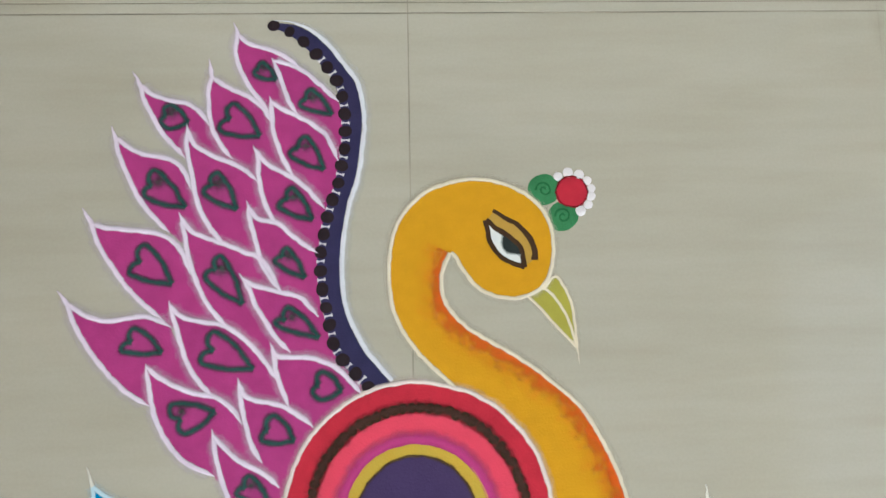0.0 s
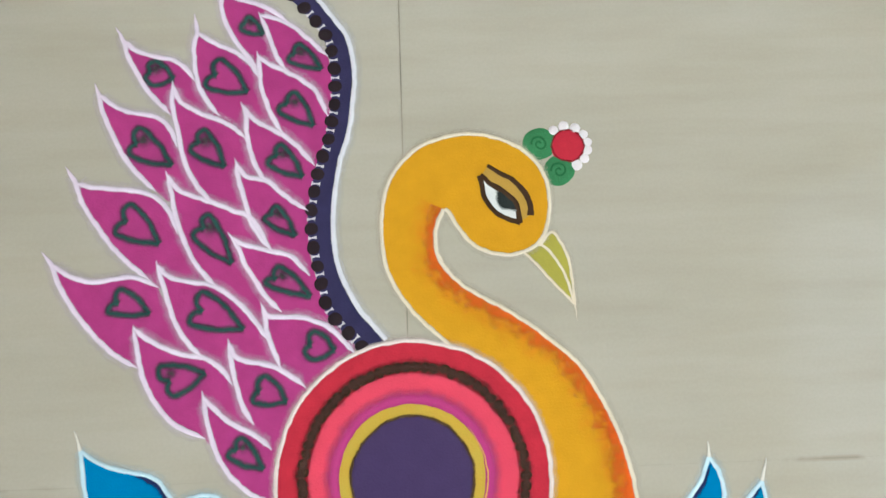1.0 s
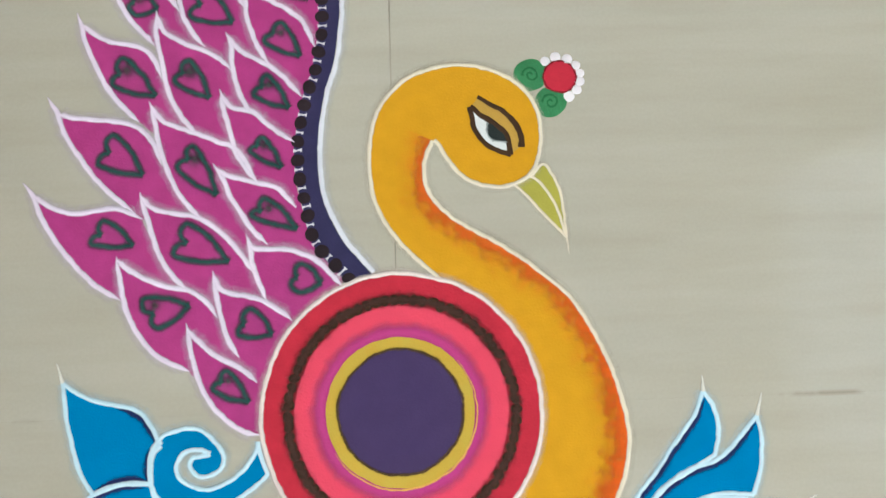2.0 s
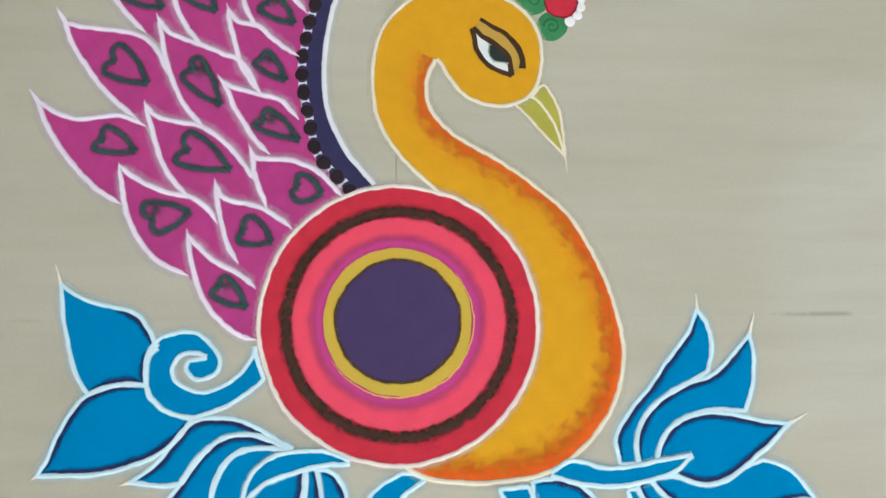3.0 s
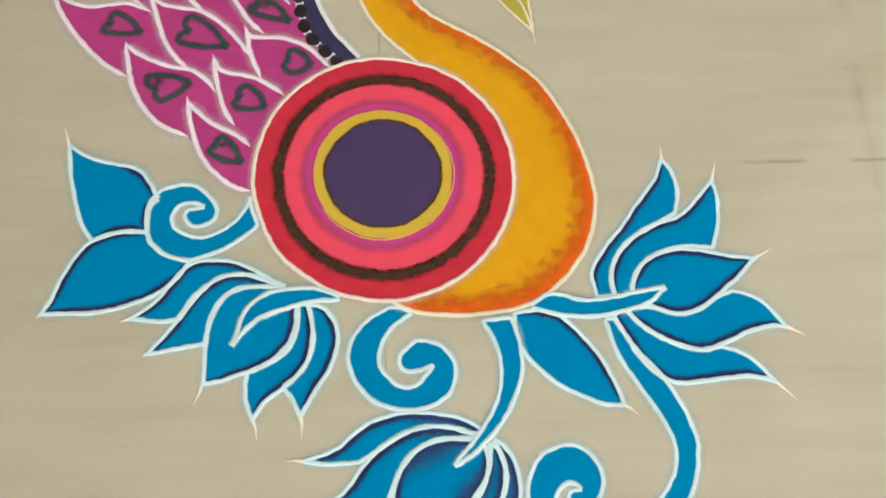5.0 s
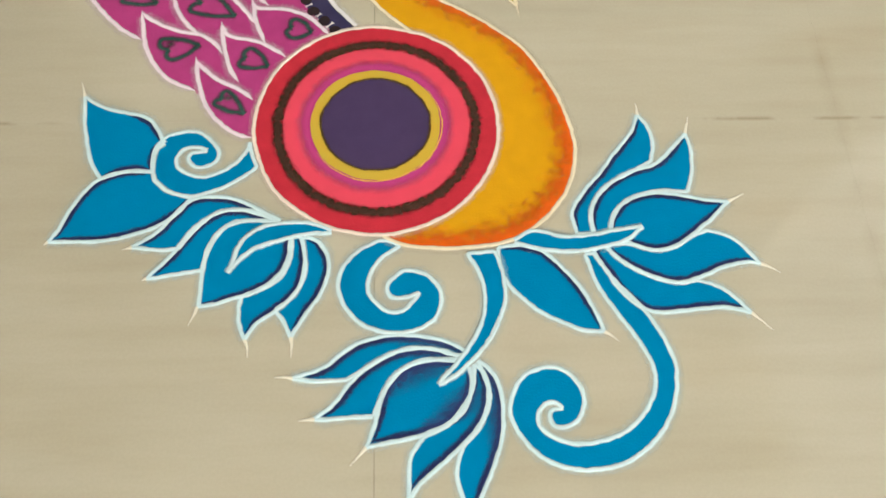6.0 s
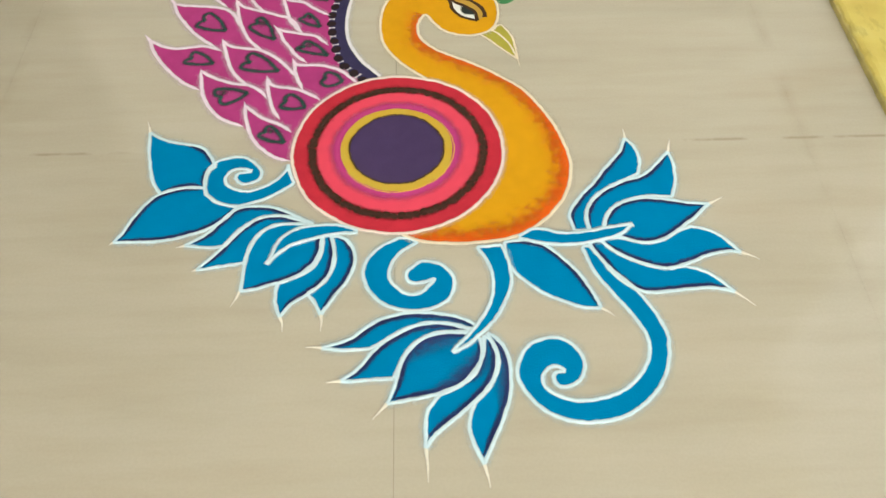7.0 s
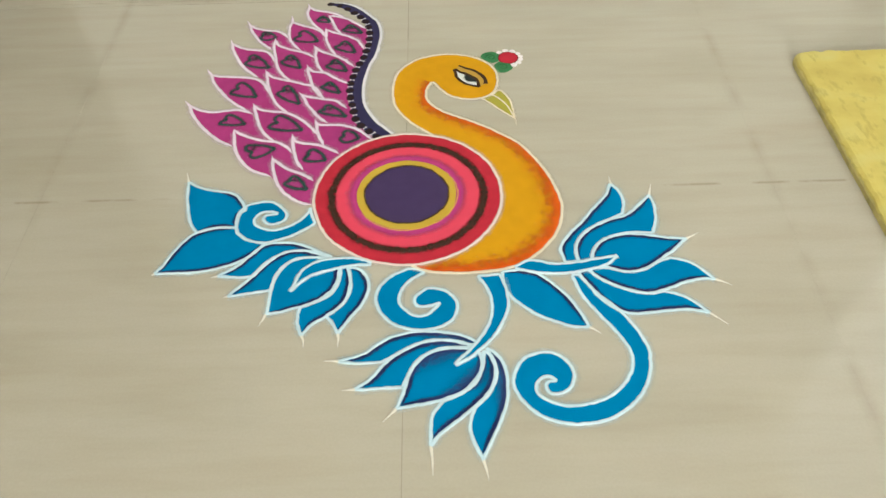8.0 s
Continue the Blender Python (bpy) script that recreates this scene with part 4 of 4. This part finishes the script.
LOTUS_B2 = ([[(0.394, -0.18), (0.37, -0.206), (0.348, -0.224), (0.317, -0.235), (0.287, -0.252), (0.268, -0.273), (0.26, -0.296), (0.262, -0.319)],
    [(0.262, -0.319), (0.281, -0.317)],
    [(0.281, -0.317), (0.29, -0.29), (0.31, -0.274), (0.337, -0.264), (0.361, -0.262), (0.384, -0.264)],
    [(0.384, -0.264), (0.393, -0.237), (0.397, -0.206), (0.394, -0.18)]], (0.401, -0.155), (0,))
LOTUS_B3 = ([[(0.432, -0.278), (0.399, -0.274), (0.367, -0.267), (0.337, -0.265), (0.306, -0.275), (0.288, -0.296), (0.281, -0.317)],
    [(0.281, -0.317), (0.298, -0.329), (0.329, -0.341), (0.355, -0.337), (0.38, -0.322), (0.409, -0.3), (0.432, -0.278)]], (0.454, -0.267), (0, 1))
LOTUS_B4 = ([[(0.456, -0.361), (0.437, -0.336), (0.419, -0.322), (0.399, -0.316)],
    [(0.399, -0.316), (0.38, -0.324), (0.357, -0.338), (0.331, -0.342), (0.301, -0.333), (0.275, -0.334)],
    [(0.275, -0.334), (0.281, -0.345), (0.298, -0.36), (0.327, -0.376), (0.356, -0.383), (0.386, -0.375), (0.414, -0.364), (0.437, -0.359), (0.456, -0.361)]], (0.478, -0.373), (2,))
LOTUS_B5 = ([[(0.433, -0.422), (0.415, -0.4), (0.398, -0.388), (0.375, -0.38)],
    [(0.375, -0.38), (0.356, -0.384), (0.327, -0.377), (0.296, -0.36), (0.273, -0.336)],
    [(0.273, -0.336), (0.259, -0.343), (0.272, -0.369), (0.288, -0.396), (0.314, -0.417), (0.343, -0.419), (0.375, -0.416), (0.404, -0.415), (0.433, -0.422)]], (0.454, -0.444), (2,))
SCROLL_C = ([[(0.248, -0.346), (0.258, -0.384), (0.277, -0.419), (0.298, -0.454), (0.3095, -0.484), (0.3075, -0.509), (0.293, -0.534), (0.271, -0.553), (0.243, -0.563), (0.215, -0.566), (0.193, -0.559), (0.179, -0.548), (0.176, -0.533), (0.186, -0.522), (0.197, -0.521), (0.204, -0.527)],
    [(0.204, -0.527), (0.192, -0.529), (0.189, -0.538), (0.196, -0.547), (0.212, -0.545), (0.224, -0.533), (0.228, -0.513), (0.219, -0.494), (0.201, -0.482), (0.18, -0.483), (0.161, -0.493), (0.149, -0.514), (0.147, -0.536), (0.159, -0.56), (0.181, -0.581), (0.21, -0.591), (0.242, -0.592), (0.276, -0.582), (0.307, -0.557), (0.326, -0.528), (0.334, -0.5), (0.3345, -0.477), (0.325, -0.447), (0.307, -0.414), (0.278, -0.378), (0.259, -0.344)],
    [(0.259, -0.344), (0.248, -0.346)]], None, ())
STEM_C = ([[(0.109, -0.342), (0.123, -0.371), (0.126, -0.404), (0.119, -0.433), (0.101, -0.462), (0.07, -0.498)],
    [(0.07, -0.498), (0.094, -0.484), (0.121, -0.458), (0.14, -0.427), (0.15, -0.397), (0.148, -0.365), (0.141, -0.34)],
    [(0.141, -0.34), (0.109, -0.342)]], None, ())
LOTUS_C1 = ([[(-0.088, -0.487), (-0.056, -0.476), (-0.034, -0.459), (-0.012, -0.447), (0.021, -0.44), (0.061, -0.444), (0.087, -0.452), (0.108, -0.467)],
    [(0.108, -0.467), (0.087, -0.464), (0.066, -0.458), (0.041, -0.456), (0.015, -0.464), (-0.01, -0.478), (-0.029, -0.49)],
    [(-0.029, -0.49), (-0.062, -0.491), (-0.088, -0.487)]], (-0.108, -0.486), (0,))
LOTUS_C2 = ([[(-0.063, -0.532), (-0.042, -0.515), (-0.025, -0.493), (-0.006, -0.476), (0.021, -0.461), (0.046, -0.456), (0.074, -0.459), (0.098, -0.469)],
    [(0.098, -0.469), (0.077, -0.47), (0.054, -0.47), (0.032, -0.48), (0.016, -0.496), (0.007, -0.513), (-0.001, -0.53)],
    [(-0.001, -0.53), (-0.035, -0.532), (-0.063, -0.532)]], (-0.08, -0.534), (0,))
LOTUS_C3 = ([[(-0.008, -0.563), (0.002, -0.536), (0.008, -0.51), (0.02, -0.489), (0.037, -0.476), (0.06, -0.47), (0.086, -0.471), (0.104, -0.479)],
    [(0.104, -0.479), (0.107, -0.495), (0.103, -0.512), (0.092, -0.528), (0.076, -0.542), (0.049, -0.552), (0.021, -0.558), (-0.008, -0.563)]], (-0.025, -0.582), (0, 1))
LOTUS_C4 = ([[(0.036, -0.618), (0.036, -0.595), (0.039, -0.573), (0.053, -0.554)],
    [(0.053, -0.554), (0.079, -0.542), (0.096, -0.527), (0.107, -0.502), (0.11, -0.476)],
    [(0.11, -0.476), (0.12, -0.486), (0.124, -0.513), (0.115, -0.54), (0.095, -0.562), (0.073, -0.581), (0.051, -0.599), (0.036, -0.618)]], (0.038, -0.657), (2,))
LOTUS_C5 = ([[(0.101, -0.639), (0.09, -0.613), (0.086, -0.59), (0.093, -0.566)],
    [(0.093, -0.566), (0.11, -0.548), (0.122, -0.526), (0.125, -0.503), (0.114, -0.472)],
    [(0.114, -0.472), (0.125, -0.48), (0.135, -0.497), (0.139, -0.522), (0.1365, -0.552), (0.1275, -0.58), (0.111, -0.616), (0.100, -0.639)]], (0.106, -0.666), (2,))


def blue_shape(parent, name, spec, order, label="", lift=0.0, dusted=1.0):
    """A patch of blue powder with a white outline, a fine white tip, and navy dust inside the shaded edges."""
    runs, hair, shade = spec
    paths = [smooth_run(r) for r in runs]
    rim = np.concatenate([p[:-1] for p in paths])
    level = 0.0007 + 0.00006 * order + lift
    body = part(name, heap(rim, level), BLUE, parent, label)
    lines = [(p, 0.0098) for p in paths]
    if hair:
        tail = smooth_run([runs[0][0], tuple(0.5 * (np.array(runs[0][0]) + np.array(hair)) + np.array((0.0006, 0.0004))), hair])
        part("tip", outline([(tail, tapered(tail, 0.0098, 0.0052), np.linspace(0.0, 0.40, len(tail)))], 0.00125, inner=1.0), TIP, body, "fine off-white tip")
    part("outline", outline(lines, 0.0013 + 0.00005 * order + lift * 0.95, inner=inside(rim), drop=0.85 * lift), ICE, body, "pale white powder outline")
    if shade:
        left = inside(rim)
        inner = []
        for k in shade:
            steps = np.arange(len(paths[k]))
            ends = np.clip((np.minimum(steps, steps[::-1]) - 1) / max(3.0, min(14.0, 0.25 * len(steps))), 0.0, 1.0)
            inner.append((paths[k] + normals(paths[k]) * left * (0.0016 + 0.0026 * dusted), 0.0125 * dusted * ends))
        part("navy_edge", ridge(inner, level + 0.0002, 0.0002), NAVY_DUST, body, "navy shading along the edge")
    return body


def blue_thing(name, spec, label, lift=0.0):
    runs = spec[0]
    ob = thing(name, runs[0][len(runs[0]) // 2], label, "rangoli", "powder drawing")
    blue_shape(ob, "fill", spec, 0, lift=lift)
    return ob


def lotus(petals, label, dark={}):
    ob = thing("rangoli_lotus", petals[2][0][0][-1], label, "rangoli", "powder drawing")
    for k in (0, 1, 4, 3, 2):
        body = blue_shape(ob, "petal", petals[k], {0: 0, 1: 1, 4: 0, 3: 1, 2: 2}[k], dusted=1.15 if dark else 1.0)
        if k in dark:
            paths = [smooth_run(r) for r in petals[k][0]]
            left = inside(np.concatenate([p[:-1] for p in paths]))
            bm = None
            for run, low, high, wide in dark[k]:
                path = paths[run]
                a, z = int(low * (len(path) - 1)), int(high * (len(path) - 1))
                u = np.linspace(0, math.pi, z - a)
                bm = fringe(path[a:z], normals(path)[a:z] * left, 0.003 + wide * np.sin(u), 0.00125, bm)
            part("navy_dusting", bm, NAVY_WASH, body, "soft navy dusting")
    return ob


blue_thing("rangoli_leaf", LEAF_A, "pointed turquoise powder leaf with a pale outline")
blue_thing("rangoli_leaf", LEAF_B, "long turquoise powder leaf with navy edges")
blue_thing("rangoli_scroll", SCROLL_A, "curled turquoise powder scroll beside the medallion")
lotus((LOTUS_A1, LOTUS_A2, LOTUS_A3, LOTUS_A4, LOTUS_A5), "drooping turquoise lotus of five powder petals")
blue_thing("rangoli_vine", STEM_A, "tapering turquoise powder vine into a lotus", 0.0020)
blue_thing("rangoli_scroll", SCROLL_B, "small turquoise powder scroll under the yellow breast")
blue_thing("rangoli_leaf", LEAF_C, "slanting turquoise powder leaf with a navy edge")
lotus((LOTUS_B1, LOTUS_B2, LOTUS_B3, LOTUS_B4, LOTUS_B5), "spreading turquoise lotus of five powder petals")
blue_thing("rangoli_vine", STEM_R, "tapering turquoise powder vine beside the breast", 0.0020)
blue_thing("rangoli_scroll", SCROLL_C, "long turquoise powder tendril ending in a curl")
lotus((LOTUS_C1, LOTUS_C2, LOTUS_C3, LOTUS_C4, LOTUS_C5), "turquoise lotus with navy dusted powder petals",
      {0: [(0, 0.45, 0.98, 0.014)], 1: [(0, 0.5, 0.98, 0.014)], 2: [(0, 0.25, 0.98, 0.030), (1, 0.02, 0.75, 0.024)],
       3: [(1, 0.3, 0.98, 0.012), (2, 0.05, 0.5, 0.012)], 4: [(2, 0.05, 0.75, 0.020)]})
blue_thing("rangoli_vine", STEM_C, "curved turquoise powder vine into a lotus", 0.0020)


# ---- floor tiles ----
def tiles():
    bev = 0.00006
    wide_joint = {-0.158: 0.00005, 0.6: 0.00006, -0.6: 0.00012, 0.445: 0.0018, 0.459: 0.0014}

    def tile_mesh(w, h):
        bm = bmesh.new()
        box(bm, (-w / 2, -h / 2, -0.008), (w / 2, h / 2, 0.0))
        top = [e for e in bm.edges if all(v.co.z > -0.001 for v in e.verts)]
        bmesh.ops.bevel(bm, geom=top, offset=bev, segments=1, affect="EDGES")
        mesh = bpy.data.meshes.new("tile")
        bm.to_mesh(mesh)
        bm.free()
        mesh.materials.append(TILE)
        return mesh

    xs = [ROOM_W, -0.6, 0.0, 0.6, 1.2, ROOM_E]
    ys = [ROOM_S, -6.155, -5.555, -4.955, -4.355, -3.755, -3.155, -2.555, -1.955, -1.355, -0.755, -0.158, 0.445, 0.459, 1.059, ROOM_N]
    shared = {}
    for x0, x1 in zip(xs, xs[1:]):
        for y0, y1 in zip(ys, ys[1:]):
            # the middle joint closes up towards the south
            wide_joint[0.0] = 0.0016 if y0 > 0.4 else 0.0014 if y0 > -0.2 else 0.0009
            gx0, gx1, gy0, gy1 = (wide_joint.get(v, 0.0003) / 2 for v in (x0, x1, y0, y1))
            w, h = round(x1 - x0 - gx0 - gx1, 5), round(y1 - y0 - gy0 - gy1, 5)
            if (w, h) not in shared:
                shared[(w, h)] = tile_mesh(w, h)
            ob = new("tile", shared[(w, h)])
            ob.parent = floor
            ob.location = ((x0 + gx0 + x1 - gx1) / 2, (y0 + gy0 + y1 - gy1) / 2, 0.0)


tiles()
